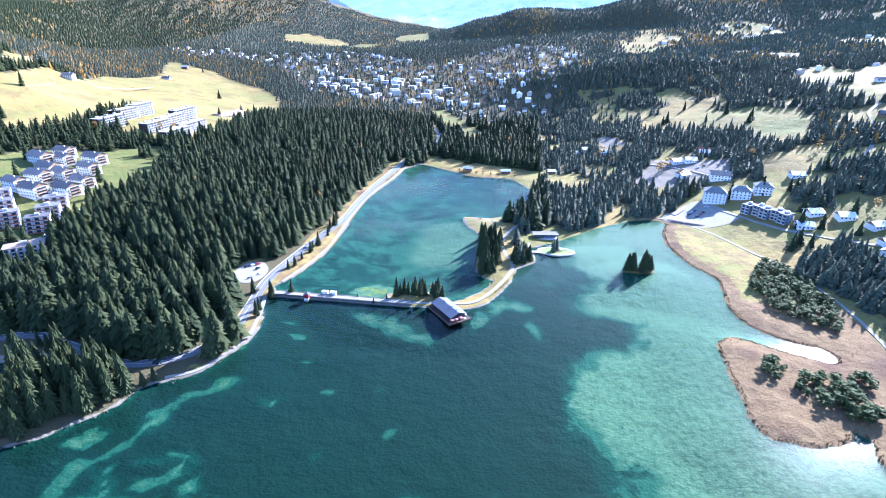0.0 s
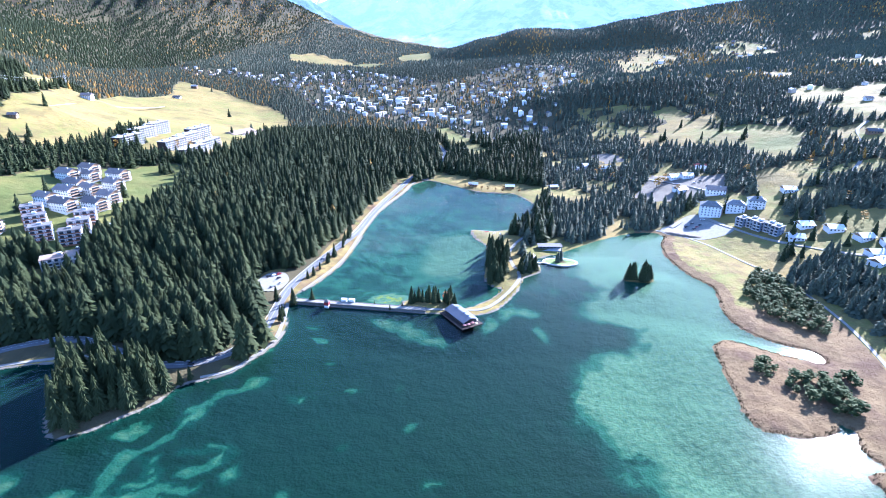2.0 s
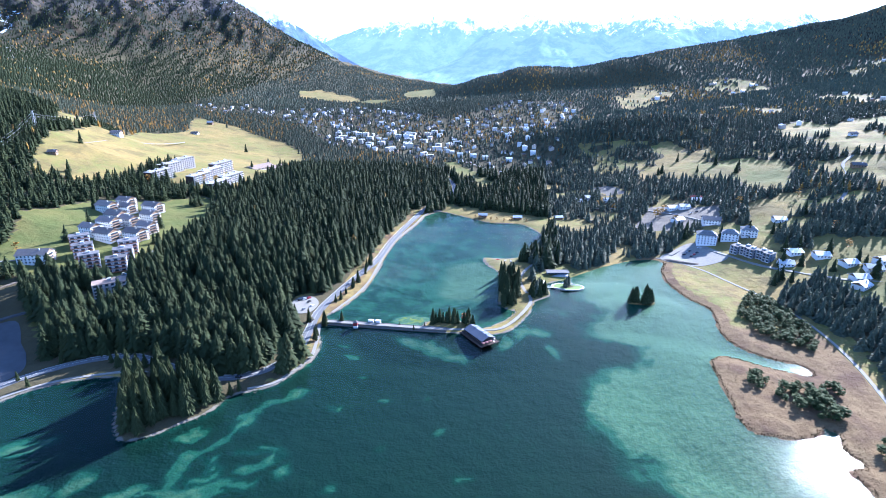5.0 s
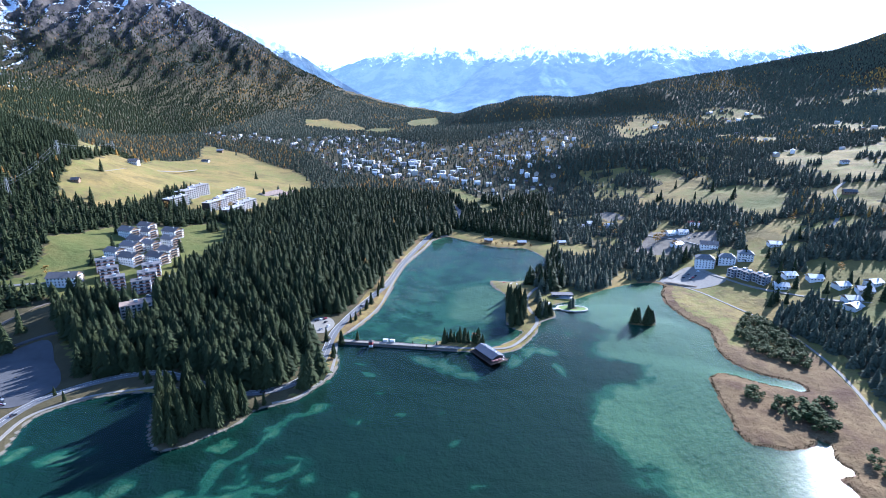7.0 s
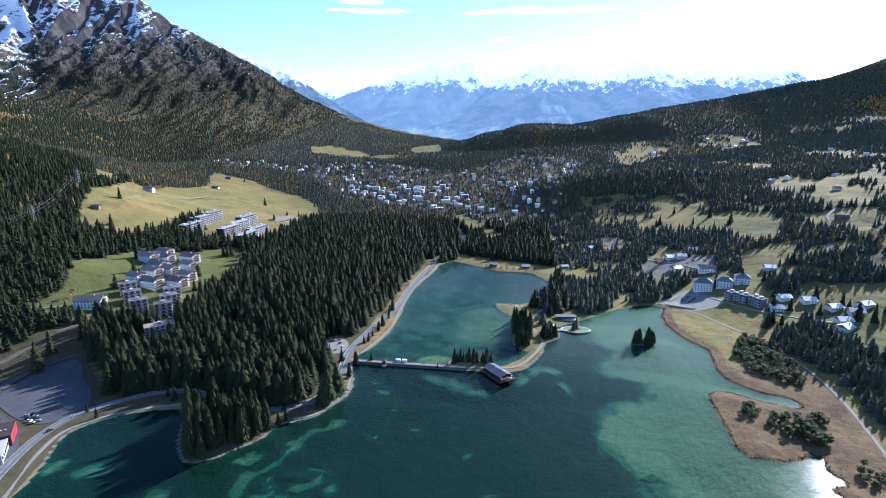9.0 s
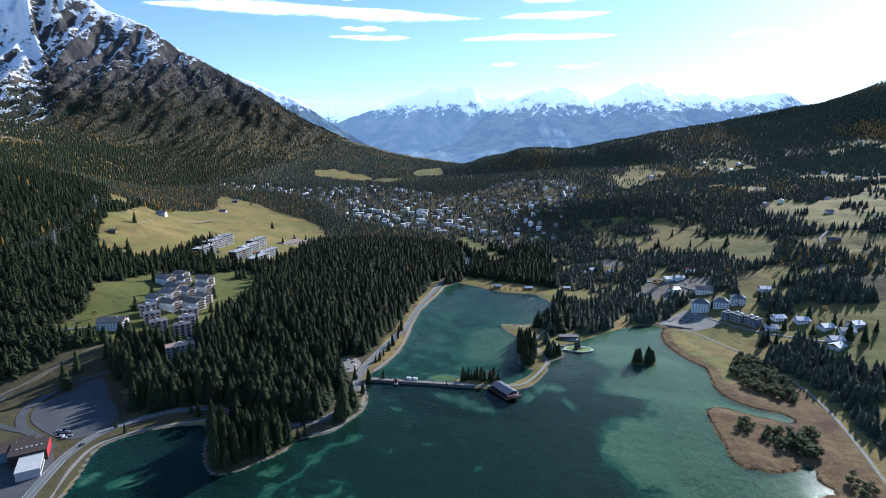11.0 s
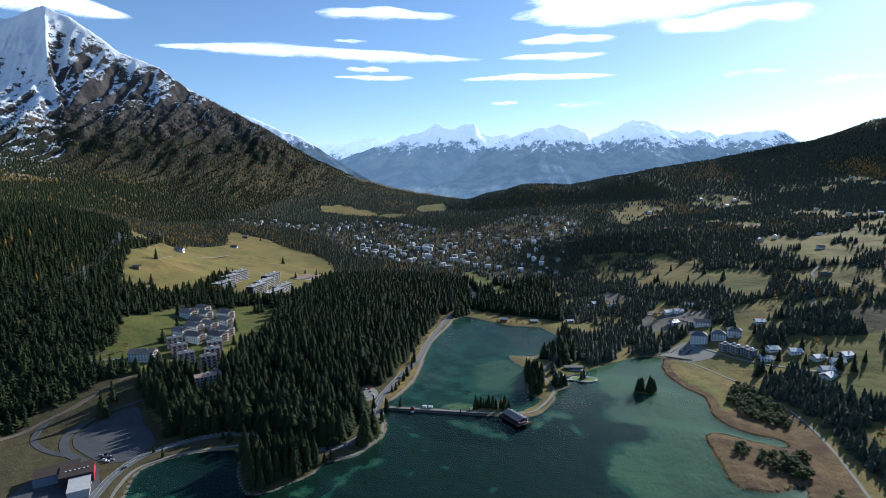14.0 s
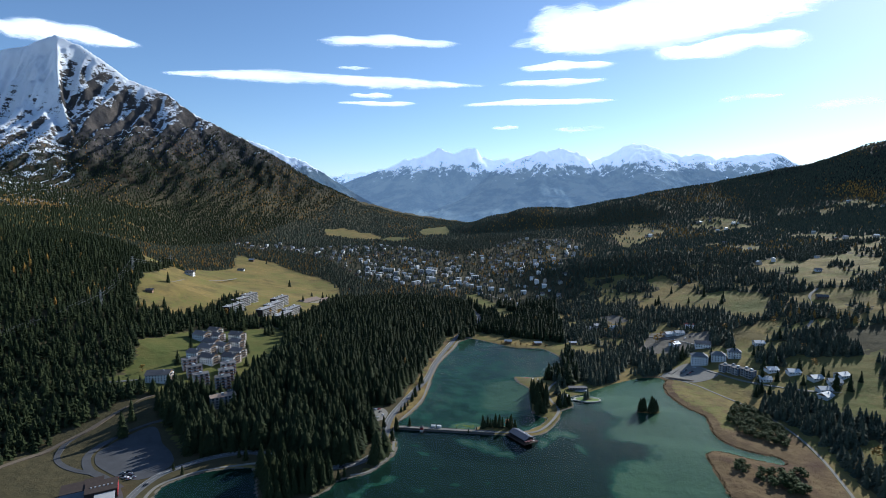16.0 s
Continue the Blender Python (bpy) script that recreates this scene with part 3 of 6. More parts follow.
def density(x, y):
    """Share of the ground under trees."""
    d = np.clip((610 + 210 * fbm(x, y, 240, 4) + 170 * smooth(x, -2500, -1700) * (x < 0) - height(x, y)) / 160, 0, 1)
    patch = 1.5 * fbm(x, y, 110, 4)
    thin = smooth(x, 260, 340) * smooth(y, 560, 640) * smooth(2500 - y, 0, 700)
    d = d * (1 - 0.95 * thin * (patch > 0.36 - 0.14 * smooth(x, 380, 460) * smooth(1150 - y, 0, 200)))
    d = np.where(inside(x, y, np.array(VILLAGE)), 0.36 + 0.4 * (patch > 0.4), d)
    wx, wy = warped(x, y)
    groves = fbm(x, y, 60, 3) > 0.16
    for key, poly in OPEN.items():
        lone = 0.5 * groves if key in ("slope", "alp", "ride", "mid", "paddock") else 0.02 * (waves(x, y, 45, 1.1) > 0.5)
        d = np.where(inside(wx, wy, np.array(poly)), lone, d)
    d = np.where((x > 30) & (y < 1130) & (fbm(x + 300, y, 48, 3) < -0.20), 0.1 * d, d)
    d = np.where(np.hypot((x - 240) / 215, (y - 1235) / 130) + 0.25 * fbm(x, y, 60, 3) < 1, 0.95, d)
    s = shore(x, y)
    d = np.where((s > -5) | ((x > -60) & (x < 30) & (y > 340) & (y < 520)), 0.0, d)
    d = np.where((x > -330) & (x < -130) & (y < 268), 0.0, d)
    d = np.where(y < 60, 0.4, d)
    d = np.where(np.hypot((x + 171) / 17, (y - 379) / 25) < 1, 0.0, d)
    d = np.where(np.hypot((x + 334) / 20, (y - 348) / 20) < 1, 0.0, d)
    road = line_distance(x, y, ROAD)
    d = np.where(road < 7.5 + 2 * waves(x, y, 30), 0.0, d)
    return np.where((x < -120) & (y > 285) & (y < 720) & (x > np.interp(y, ROAD[:120, 1], ROAD[:120, 0]) - 12) & (y > 300), 0.0, d)


# ---- ground ----
def east_of(x, y):
    """Metres west of the eastern path."""
    return np.interp(y, EAST_PATH[::-1, 1], EAST_PATH[::-1, 0]) - x


SHOALS = [  # pale marl on the lake bed: x, y, half sizes, turn
    (-174, 203, 6, 3.5, 0.3),
    (-66, 335, 12, 4, -0.3), (-48, 329, 13, 7, -0.5), (-30, 321, 12, 5, -0.3), (8, 342, 9, 4, 1.0), (20, 362, 12, 5, 1.0), (34, 366, 9, 5, 0.6), (44, 340, 9, 2.5, -1.2),
    (-92, 285, 3, 2, 0.4), (-70, 262, 4, 1.6, 0.2), (-40, 270, 3, 1.5, 0.4), (-98, 250, 3, 2, 0.1), (-60, 215, 3, 2, 0.6), (-30, 235, 4, 1.6, 0.5), (-80, 180, 3, 2, 0.5), (-10, 200, 3, 2, 0.2),
    (-118, 322, 4, 2, 0.2), (-105, 310, 3, 2, 0.9), (-262, 185, 14, 6, 0.6), (-240, 150, 16, 7, 0.4), (-290, 180, 8, 3, 1.2)]


MARL = [  # bands of pale marl off the headland: plan line, half width
    ([(-117, 264), (-126, 257), (-132, 249), (-141, 242), (-146, 233), (-149, 222), (-150, 210), (-156, 201), (-163, 193), (-165, 183), (-165, 174)], 3.2),
    ([(-137, 201), (-129, 207), (-120, 209)], 4.0),
    ([(-133, 189), (-123, 192), (-120, 202)], 4.5),
    ([(-146, 182), (-145, 191), (-156, 192)], 3.5),
    ([(-189, 159), (-179, 164), (-167, 167), (-152, 166), (-138, 169)], 4.5),
    ([(-165, 183), (-155, 177), (-142, 176), (-125, 176), (-120, 182)], 3.2),
    ([(-111, 184), (-108, 190)], 4.0),
    ([(-212, 159), (-207, 168)], 7.0),
    ([(-171, 207), (-167, 211)], 3.0),
]


def bed_level(x, y, s):
    """0: deep and weedy, painted dark for the depth, 1: pale shallow."""
    upper = inside(x, y, UPPER_LAKE)
    x, y = x + 4.5 * waves(x, y, 26, 0.4, 3), y + 4.5 * waves(x, y, 30, 1.9, 3)
    b = 0.10 + 0.30 * smooth(s, 7, 0)
    edge = np.interp(y, (100, 180, 202, 224, 250, 273, 296, 318, 330, 340, 358, 370, 390, 414, 440, 470, 510, 540), (128, 104, 88, 78, 66, 63, 67, 78, 90, 104, 103, 82, 79, 98, 70, 62, 75, 100))
    b = np.maximum(b, 0.05 + 0.84 * smooth(x - edge, -20, 20) + 0.1 * smooth(x - edge, 20, 90) + 0.5 * fbm(x, y, 24, 4) * smooth(x - edge, -30, -5) * smooth(edge + 45 - x, 0, 30))
    b = np.maximum(b, (0.34 + 0.05 * waves(x, y, 40, 0.3)) * ((x > 20) & (y > 400)))
    for cx, cy, a, c, turn in SHOALS:
        u = (x - cx) * math.cos(turn) + (y - cy) * math.sin(turn)
        v = -(x - cx) * math.sin(turn) + (y - cy) * math.cos(turn)
        b = np.maximum(b, 0.74 * smooth(2.05 - np.hypot(u / a, v / c), 0, 1.5))
    rag = 5.5 * fbm(x + 40, y, 13, 3)
    for line, half in MARL:
        b = np.maximum(b, 0.74 * smooth(half + rag - line_distance(x, y, np.array(line, float)), -4.0, 4.5))
    up = 0.45 + 0.10 * smooth(s, 8, 0) + 0.22 * smooth(np.hypot((x + 18) / 40, (y - 480) / 60), 1.2, 0.2)
    up = np.maximum(up, 0.38 + 0.50 * smooth(x, -95, -35) * smooth(y, 395, 440) * smooth(545 - y, 0, 40))
    up = np.maximum(up, 1.13 * smooth(np.hypot((x + 72) / 20, (y - 372) / 12), 1.2, 0.6))
    return np.where(upper, up, np.minimum(b, 0.9))


HEADLAND = np.array([(-238, 243), (-226, 222), (-216, 202), (-205, 197), (-191, 207), (-179, 221), (-171, 238), (-182, 250), (-205, 254), (-225, 256)], float)


def build_ground():
    xs = steps((-4800, -3500, 60), (-3500, -1500, 10), (-1500, -700, 16), (-700, -330, 6), (-330, 270, 3.0), (270, 700, 6), (700, 1500, 18), (1500, 4800, 60))
    ys = steps((-4000, -500, 120), (-500, 100, 14), (100, 730, 3.0), (730, 1200, 7), (1200, 2300, 18), (2300, 3500, 11), (3500, 3700, 17), (3700, 4000, 30), (4000, 5000, 60))
    X, Y, f = grid(xs, ys)
    x, y = X.ravel(), Y.ravel()
    z, s = height_flat(x, y), shore(x, y)
    reed = (x > 145) & (y < 560) & (y > 60) & (s < 1)
    reed = reed * smooth(east_of(x, y), -1, 5) * np.maximum(np.maximum(smooth(y, 410, 370), smooth(s, -16, -5)), 0.40 + 0.16 * waves(x, y, 30))
    bank = smooth(line_distance(x, y, ROAD), 26, 14) * (y < 800) * (s < 0)
    reed = np.maximum(reed, (0.5 + 0.2 * waves(x, y, 25, 0.8)) * bank)
    lawn = np.zeros(len(x))
    for key in ("lot", "homes", "pasture", "paddock", "green", "far_b", "far_c", "park"):
        lawn = np.maximum(lawn, inside(*warped(x, y), np.array(OPEN[key])) * ((0.85 if key == "homes" else 0.5) + 0.3 * waves(x, y, 70)))
    lawn = np.maximum(lawn, inside(x, y, np.array(VILLAGE)) * (0.75 + 0.25 * waves(x, y, 60)))
    lawn = np.maximum(lawn, 0.9 * np.exp(-((x - 380) / 40) ** 2 - ((y - 800) / 40) ** 2))
    bare = smooth(s, -2.4, -0.6) * (x < 60) * (y > 100)
    for key in ("lot_a", "lot_b", "beach"):
        bare = np.maximum(bare, inside(x, y, np.array(OPEN[key])) * (0.9 if key != "beach" else 0.45))
    bare = np.maximum(bare, 0.55 * smooth(np.hypot((x + 392) / 26, (y - 640) / 22), 1.1, 0.7))
    cape = (line_distance(x, y, HEADLAND, True) < 4) | inside(x, y, HEADLAND)
    # Lot and road bank also get floor colour, painting in the trees' shade.
    wood = np.where(((density(x, y) > 0.3) | cape) & (s < 0), 1.0, 0.85 * inside(x, y, np.array(OPEN["lot"])))
    wood = np.maximum(wood, 0.7 * bank * (x < -150))
    ob = mesh_object("ground", np.stack([x, y, z], 1), f, GROUND, None,
                     [("wood", wood), ("reed", reed), ("lawn", lawn), ("bare", bare), ("bed", bed_level(x, y, s))], True)
    tagged(ob, "valley ground with straw-coloured autumn meadows, reed banks and lake bed", "ground", kind="structure")


build_ground()


# ---- roads and paths ----
def ribbon(name, line, width, mat, label, category, lift=0.3, parent=None, kind="structure", shift=0.0):
    """A strip of paving along a plan line, with edges that reach down into the ground."""
    d = np.gradient(line, axis=0)
    n = np.stack([-d[:, 1], d[:, 0]], 1) / np.linalg.norm(d, axis=1)[:, None]
    mid = line + n * shift
    z = height(mid[:, 0], mid[:, 1])
    for _ in range(3):
        z = np.convolve(np.pad(z, 2, mode="edge"), np.ones(5) / 5, "valid")
    z = np.maximum(z, 0.5) + lift
    V, F = [], []
    for side, dz in ((-0.5, -1.2), (-0.5, 0), (0.5, 0), (0.5, -1.2)):
        q = mid + n * width * side
        V.append(np.column_stack([q, z + dz]))
    V = np.stack(V, 1).reshape(-1, 3)
    for i in range(len(line) - 1):
        for j in range(3):
            F.append((4 * i + j, 4 * i + j + 1, 4 * i + j + 5, 4 * i + j + 4))
    ob = mesh_object(name, V, np.array(F)[:, ::-1], mat, parent)
    return tagged(ob, label, category, kind=kind) if parent is None else ob


main_road = ribbon("road", ROAD, 7.2, ASPHALT, "grey asphalt lakeside road with white edge lines", "road")
for side in (-3.3, 0.0, 3.3):
    ribbon("edge_line" if side else "centre_line", ROAD, 0.16, PAINT, "", "", 0.33, main_road, shift=side)
PATHS = (("footpath", FOOTPATH, 2.6, GRAVEL, "pale gravel lakeside footpath round the cove"), ("footpath", LAKE_PATH, 2.4, GRAVEL, "pale footpath between road and water"),
         ("footpath", SHORE_PATH, 2.2, GRAVEL, "pale shore path along the upper lake"), ("footpath", CAUSEWAY, 3.0, GRAVEL, "pale gravel path over the dam"),
         ("footpath", EAST_PATH, 2.6, GRAVEL, "pale path along the reed bank"))
for name, line, width, mat, label in PATHS:
    tagged(ribbon(name, line, width, mat, label, "path", 0.22))
DIRT = material("bare_dirt", (0.16, 0.125, 0.09), 0.95, spread=0.35)
ROADS = (
    ([(-478, 150), (-474, 200), (-464, 235), (-456, 251), (-450, 267), (-439, 287), (-432, 313), (-424, 340), (-412, 362)], 6, DIRT, "bare dirt track up the slope"),
    ([(-441, 284), (-446, 266), (-441, 251), (-431, 240), (-415, 231), (-398, 226), (-384, 224)], 5, DARKASPHALT, "curving service road"),
    ([(-340, 205), (-367, 219), (-388, 228), (-407, 246), (-414, 264), (-406, 289), (-388, 311), (-366, 326)], 7, DARKASPHALT, "access road round the car park"),
    ([(-330, 520), (-355, 460), (-350, 420), (-345, 388), (-370, 370), (-400, 370), (-440, 385), (-470, 366), (-500, 352)], 5, ASPHALT, "grey lane past the apartment houses"),
    ([(185, 566), (214, 592), (238, 560), (262, 524), (290, 500), (320, 478), (345, 470)], 5, GRAVEL, "pale lane in front of the terraces"),
    ([(118, 760), (165, 745), (200, 715), (235, 680), (262, 640)], 6, ASPHALT, "lane by the chalets"),
    ([(380, 640), (420, 690), (455, 760), (470, 800), (520, 850)], 4, GRAVEL, "farm track over the pasture"),
    ([(-150, 1160), (-100, 1110), (-60, 1060), (-30, 1020)], 6, GRAVEL, "village street beside the green"),
    ([(-640, 700), (-655, 760), (-700, 900), (-735, 1100)], 3.5, GRAVEL, "farm track over the meadow"),
)
for pts, width, mat, label in ROADS:
    ribbon("road", spline(pts, 6), width, mat, label, "road", 0.3)


def sheet(name, poly, mat, label, category, lift=0.25):
    """A paved yard draped over the ground."""
    poly = np.array(poly, float)
    mid, n, rings = poly.mean(0), len(poly), 14
    q = np.concatenate([mid + (poly - mid) * k for k in np.linspace(1, 0.02, rings)])
    z = height(q[:, 0], q[:, 1]) + lift
    i = np.arange(n)
    f = np.concatenate([np.stack([r * n + i, r * n + (i + 1) % n, (r + 1) * n + (i + 1) % n, (r + 1) * n + i], 1) for r in range(rings - 1)])
    area = np.sum(poly[:, 0] * np.roll(poly[:, 1], -1) - poly[:, 1] * np.roll(poly[:, 0], -1))
    return tagged(mesh_object(name, np.column_stack([q, z]), f if area > 0 else f[:, ::-1], mat, None, (), True), label, category, kind="structure")


sheet("car_park", spline([(-396, 243), (-408, 263), (-400, 285), (-382, 305), (-358, 284), (-338, 268), (-323, 248), (-328, 224), (-347, 219), (-378, 231)], 5, True), DARKASPHALT, "grey asphalt car park under tree shade", "car park")
sheet("car_park", spline([(172, 556), (190, 578), (216, 597), (234, 572), (240, 548), (212, 534), (188, 540)], 4, True), GRAVEL, "pale gravel car park by the lake", "car park")
sheet("car_park", spline([(-182, 372), (-180, 392), (-168, 396), (-159, 384), (-160, 368), (-170, 362)], 4, True), GRAVEL, "small pale lay-by car park by the road", "car park", 0.35)
sheet("yard", spline([(-380, 180), (-372, 214), (-350, 212), (-330, 196), (-316, 176), (-308, 140), (-360, 130)], 4, True), DARKASPHALT, "asphalt forecourt of the sports centre", "yard")


# ---- trees ----
def spruce_shape(rng, rings, arms, core=6, slim=0.19, base=0.10, blunt=0.82):
    """A conifer of height 1: kite-shaped boughs in drooping whorls round a dark core, inner shade painted into the
    tint.
    """
    V, F, T = [], [], []
    for i in range(rings):
        f = i / rings
        z = base + (0.96 - base) * f
        reach = slim * (1 - f) ** blunt + 0.010
        n = max(4, int(round(arms * (1 - 0.45 * f))))
        turn = rng.uniform(0, 6.28)
        for j in range(n):
            a = turn + 6.283 * j / n + rng.uniform(-0.25, 0.25)
            r = reach * rng.uniform(0.55, 1.25)
            zz = z + rng.uniform(-0.5, 0.5) / rings
            w, sag = r * rng.uniform(0.26, 0.4) * (0.8 if rings > 16 else 1.0), r * rng.uniform(0.25, 0.6)
            c, s = math.cos(a), math.sin(a)
            k = len(V)
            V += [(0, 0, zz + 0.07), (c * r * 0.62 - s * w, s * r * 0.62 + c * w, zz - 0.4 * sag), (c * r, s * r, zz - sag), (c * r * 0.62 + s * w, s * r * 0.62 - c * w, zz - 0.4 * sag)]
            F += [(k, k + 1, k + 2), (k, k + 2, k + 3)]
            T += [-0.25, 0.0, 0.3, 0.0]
    k = len(V)
    for j in range(core):
        a = 6.283 * j / core
        V.append((math.cos(a) * slim * 0.55, math.sin(a) * slim * 0.55, base + 0.02))
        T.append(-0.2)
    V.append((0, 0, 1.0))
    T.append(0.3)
    F += [(k + j, k + (j + 1) % core, k + core) for j in range(core)]
    return np.array(V), np.array(F), np.array(T)


def far_shape(rng, slim=0.2):
    V, F, T = [], [], []
    for z0, z1, r in ((0.05, 0.6, slim), (0.4, 1.0, slim * 0.66)):
        k, n, turn = len(V), 5, rng.uniform(0, 6)
        for j in range(n):
            a = turn + 6.283 * j / n
            q = r * rng.uniform(0.7, 1.2)
            V.append((math.cos(a) * q, math.sin(a) * q, z0 + rng.uniform(-0.06, 0.06)))
            T.append(rng.uniform(-0.2, 0.2))
        V.append((0, 0, z1))
        T.append(0.2)
        F += [(k + j, k + (j + 1) % n, k + n) for j in range(n)]
    return np.array(V), np.array(F), np.array(T)


def leafy_shape(rng, clumps=16):
    """A rounded crown of many small leaf clumps, height 1."""
    V, F, T = [], [], []
    for i in range(clumps):
        a, h = rng.uniform(0, 6.28), rng.uniform(0.22, 0.95)
        r = 0.30 * math.sqrt(max(0.05, 1 - ((h - 0.55) / 0.48) ** 2)) * rng.uniform(0.4, 1.0)
        cx, cy, q = r * math.cos(a), r * math.sin(a), rng.uniform(0.09, 0.15)
        k = len(V)
        for _ in range(5):
            b, e = rng.uniform(0, 6.28), rng.uniform(-0.6, 1.0)
            V.append((cx + q * math.cos(b), cy + q * math.sin(b), h + q * e * 0.8))
            T.append(rng.uniform(-0.2, 0.2))
        F += [(k, k + 1, k + 2), (k, k + 2, k + 3), (k, k + 3, k + 4), (k, k + 4, k + 1), (k + 1, k + 2, k + 3), (k + 1, k + 3, k + 4)]
    return np.array(V), np.array(F), np.array(T)


def full_shape(rng, rings=32, arms=13, slim=0.2, base=0.05, blunt=0.75):
    """A spruce seen from nearer by: many narrow, sagging boughs of uneven length, crown shade painted into the tint."""
    V, F, T = [], [], []
    for i in range(rings):
        f = (i + rng.uniform(-0.3, 0.3)) / rings
        z = base + (0.95 - base) * f
        reach = slim * (1 - max(f, 0)) ** blunt + 0.012
        n = max(4, int(round(arms * (1 - 0.5 * f))))
        turn = rng.uniform(0, 6.28)
        for j in range(n):
            a = turn + 6.283 * j / n + rng.uniform(-0.35, 0.35)
            r = reach * rng.uniform(0.5, 1.22)
            zz, sag, w = z + rng.uniform(-0.03, 0.03), rng.uniform(0.02, 0.08), r * rng.uniform(0.18, 0.3)
            c, s = math.cos(a), math.sin(a)
            k = len(V)
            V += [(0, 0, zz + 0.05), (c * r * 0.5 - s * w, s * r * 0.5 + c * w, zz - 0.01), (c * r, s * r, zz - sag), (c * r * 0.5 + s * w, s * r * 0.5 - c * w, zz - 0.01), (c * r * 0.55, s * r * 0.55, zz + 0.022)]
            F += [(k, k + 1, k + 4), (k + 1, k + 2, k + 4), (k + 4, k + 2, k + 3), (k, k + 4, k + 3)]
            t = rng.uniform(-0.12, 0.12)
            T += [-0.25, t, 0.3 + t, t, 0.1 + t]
    k, core = len(V), 7
    for j in range(core):
        a = 6.283 * j / core
        V.append((math.cos(a) * slim * 0.5, math.sin(a) * slim * 0.5, base + 0.02))
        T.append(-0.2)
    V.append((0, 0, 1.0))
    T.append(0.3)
    F += [(k + j, k + (j + 1) % core, k + core) for j in range(core)]
    return np.array(V), np.array(F), np.array(T)


rng = random.Random(5)
FULL_SHAPES = [full_shape(rng, slim=s, base=q, blunt=e) for s, q, e in ((0.19, 0.04, 0.7), (0.22, 0.08, 0.8), (0.17, 0.12, 0.62), (0.24, 0.03, 0.85))]
NEAR_SHAPES = [spruce_shape(rng, 26, 11, slim=rng.uniform(0.18, 0.27), base=rng.uniform(0.02, 0.16), blunt=rng.uniform(0.55, 0.85)) for _ in range(7)]
MID_SHAPES = [spruce_shape(rng, 12, 9, 5, slim=rng.uniform(0.22, 0.32), base=0.05, blunt=rng.uniform(0.55, 0.75)) for _ in range(6)]
LOW_SHAPES = [spruce_shape(rng, 6, 7, 4, slim=rng.uniform(0.28, 0.38), base=0.03, blunt=0.6) for _ in range(5)]
FAR_SHAPES = [far_shape(rng, 0.36) for _ in range(4)]
BUSHY_SHAPES = [leafy_shape(rng, 64) for _ in range(4)]
LEAFY_SHAPES = [leafy_shape(rng, 26) for _ in range(4)]
PINE = foliage_material("dwarf_pine_needles", (0.040, 0.056, 0.020), (0.105, 0.125, 0.040))


def forest(name, label, xy, tall, shapes, mat, seed, category="forest"):
    """Many trees as one mass: xy plan places, tall their heights."""
    if not len(xy):
        return None
    r = np.random.RandomState(seed)
    xy = np.asarray(xy, float)
    z = height(xy[:, 0], xy[:, 1]) - 0.3
    pick, turn = r.randint(0, len(shapes), len(xy)), r.uniform(0, 6.28, len(xy))
    tint, girth = np.clip(r.normal(0.4, 0.24, len(xy)), 0, 1), r.uniform(0.9, 1.45, len(xy))
    VS, FS, TS, k = [], [], [], 0
    for i, (v, f, t) in enumerate(shapes):
        w = np.nonzero(pick == i)[0]
        if not len(w):
            continue
        c, s = np.cos(turn[w])[:, None], np.sin(turn[w])[:, None]
        h, g = tall[w][:, None], (tall[w] * girth[w])[:, None]
        P = np.stack([xy[w, 0][:, None] + g * (c * v[:, 0] - s * v[:, 1]), xy[w, 1][:, None] + g * (s * v[:, 0] + c * v[:, 1]), z[w][:, None] + h * v[:, 2]], -1)
        VS.append(P.reshape(-1, 3))
        FS.append((f[None] + (np.arange(len(w)) * len(v))[:, None, None]).reshape(-1, 3) + k)
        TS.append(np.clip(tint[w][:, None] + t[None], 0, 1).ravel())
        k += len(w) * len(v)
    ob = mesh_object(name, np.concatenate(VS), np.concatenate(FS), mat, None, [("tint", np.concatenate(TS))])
    return tagged(ob, label, category, kind="stuff")


def scatter(x0, x1, y0, y1, gap, seed):
    """Jittered plan places on a grid of that gap, kept as the woods are dense."""
    r = np.random.RandomState(seed)
    X, Y = np.meshgrid(np.arange(x0, x1, gap), np.arange(y0, y1, gap))
    p = np.stack([X.ravel() + r.uniform(-0.48, 0.48, X.size) * gap, Y.ravel() + r.uniform(-0.48, 0.48, X.size) * gap], 1)
    return p[r.uniform(0, 1, len(p)) < density(p[:, 0], p[:, 1]) * 0.93]


def heights(n, lo, hi, seed):
    return lo + (hi - lo) * np.random.RandomState(seed).beta(2.0, 1.7, n)


def plant(label, x0, x1, y0, y1, gap, lo, hi, shapes, seed, larch=0.0, hazed=False):
    """A stretch of woodland, with its golden larches as a mass of their own."""
    p = scatter(x0, x1, y0, y1, gap, seed)
    gold = np.random.RandomState(seed + 50).uniform(0, 1, len(p)) < larch * np.clip(0.5 + 4.5 * fbm(p[:, 0], p[:, 1], 260, 3), 0.1, 4)
    h = heights(len(p), lo, hi, seed + 9)
    # Far and eastern woods take the paler needles with painted haze.
    forest("spruce_forest", label, p[~gold], h[~gold], shapes, FAR_NEEDLES if hazed else NEEDLES, seed)
    forest("larch_forest", "scattered golden autumn larches", p[gold], h[gold] * 0.85, shapes, LARCH, seed + 1)


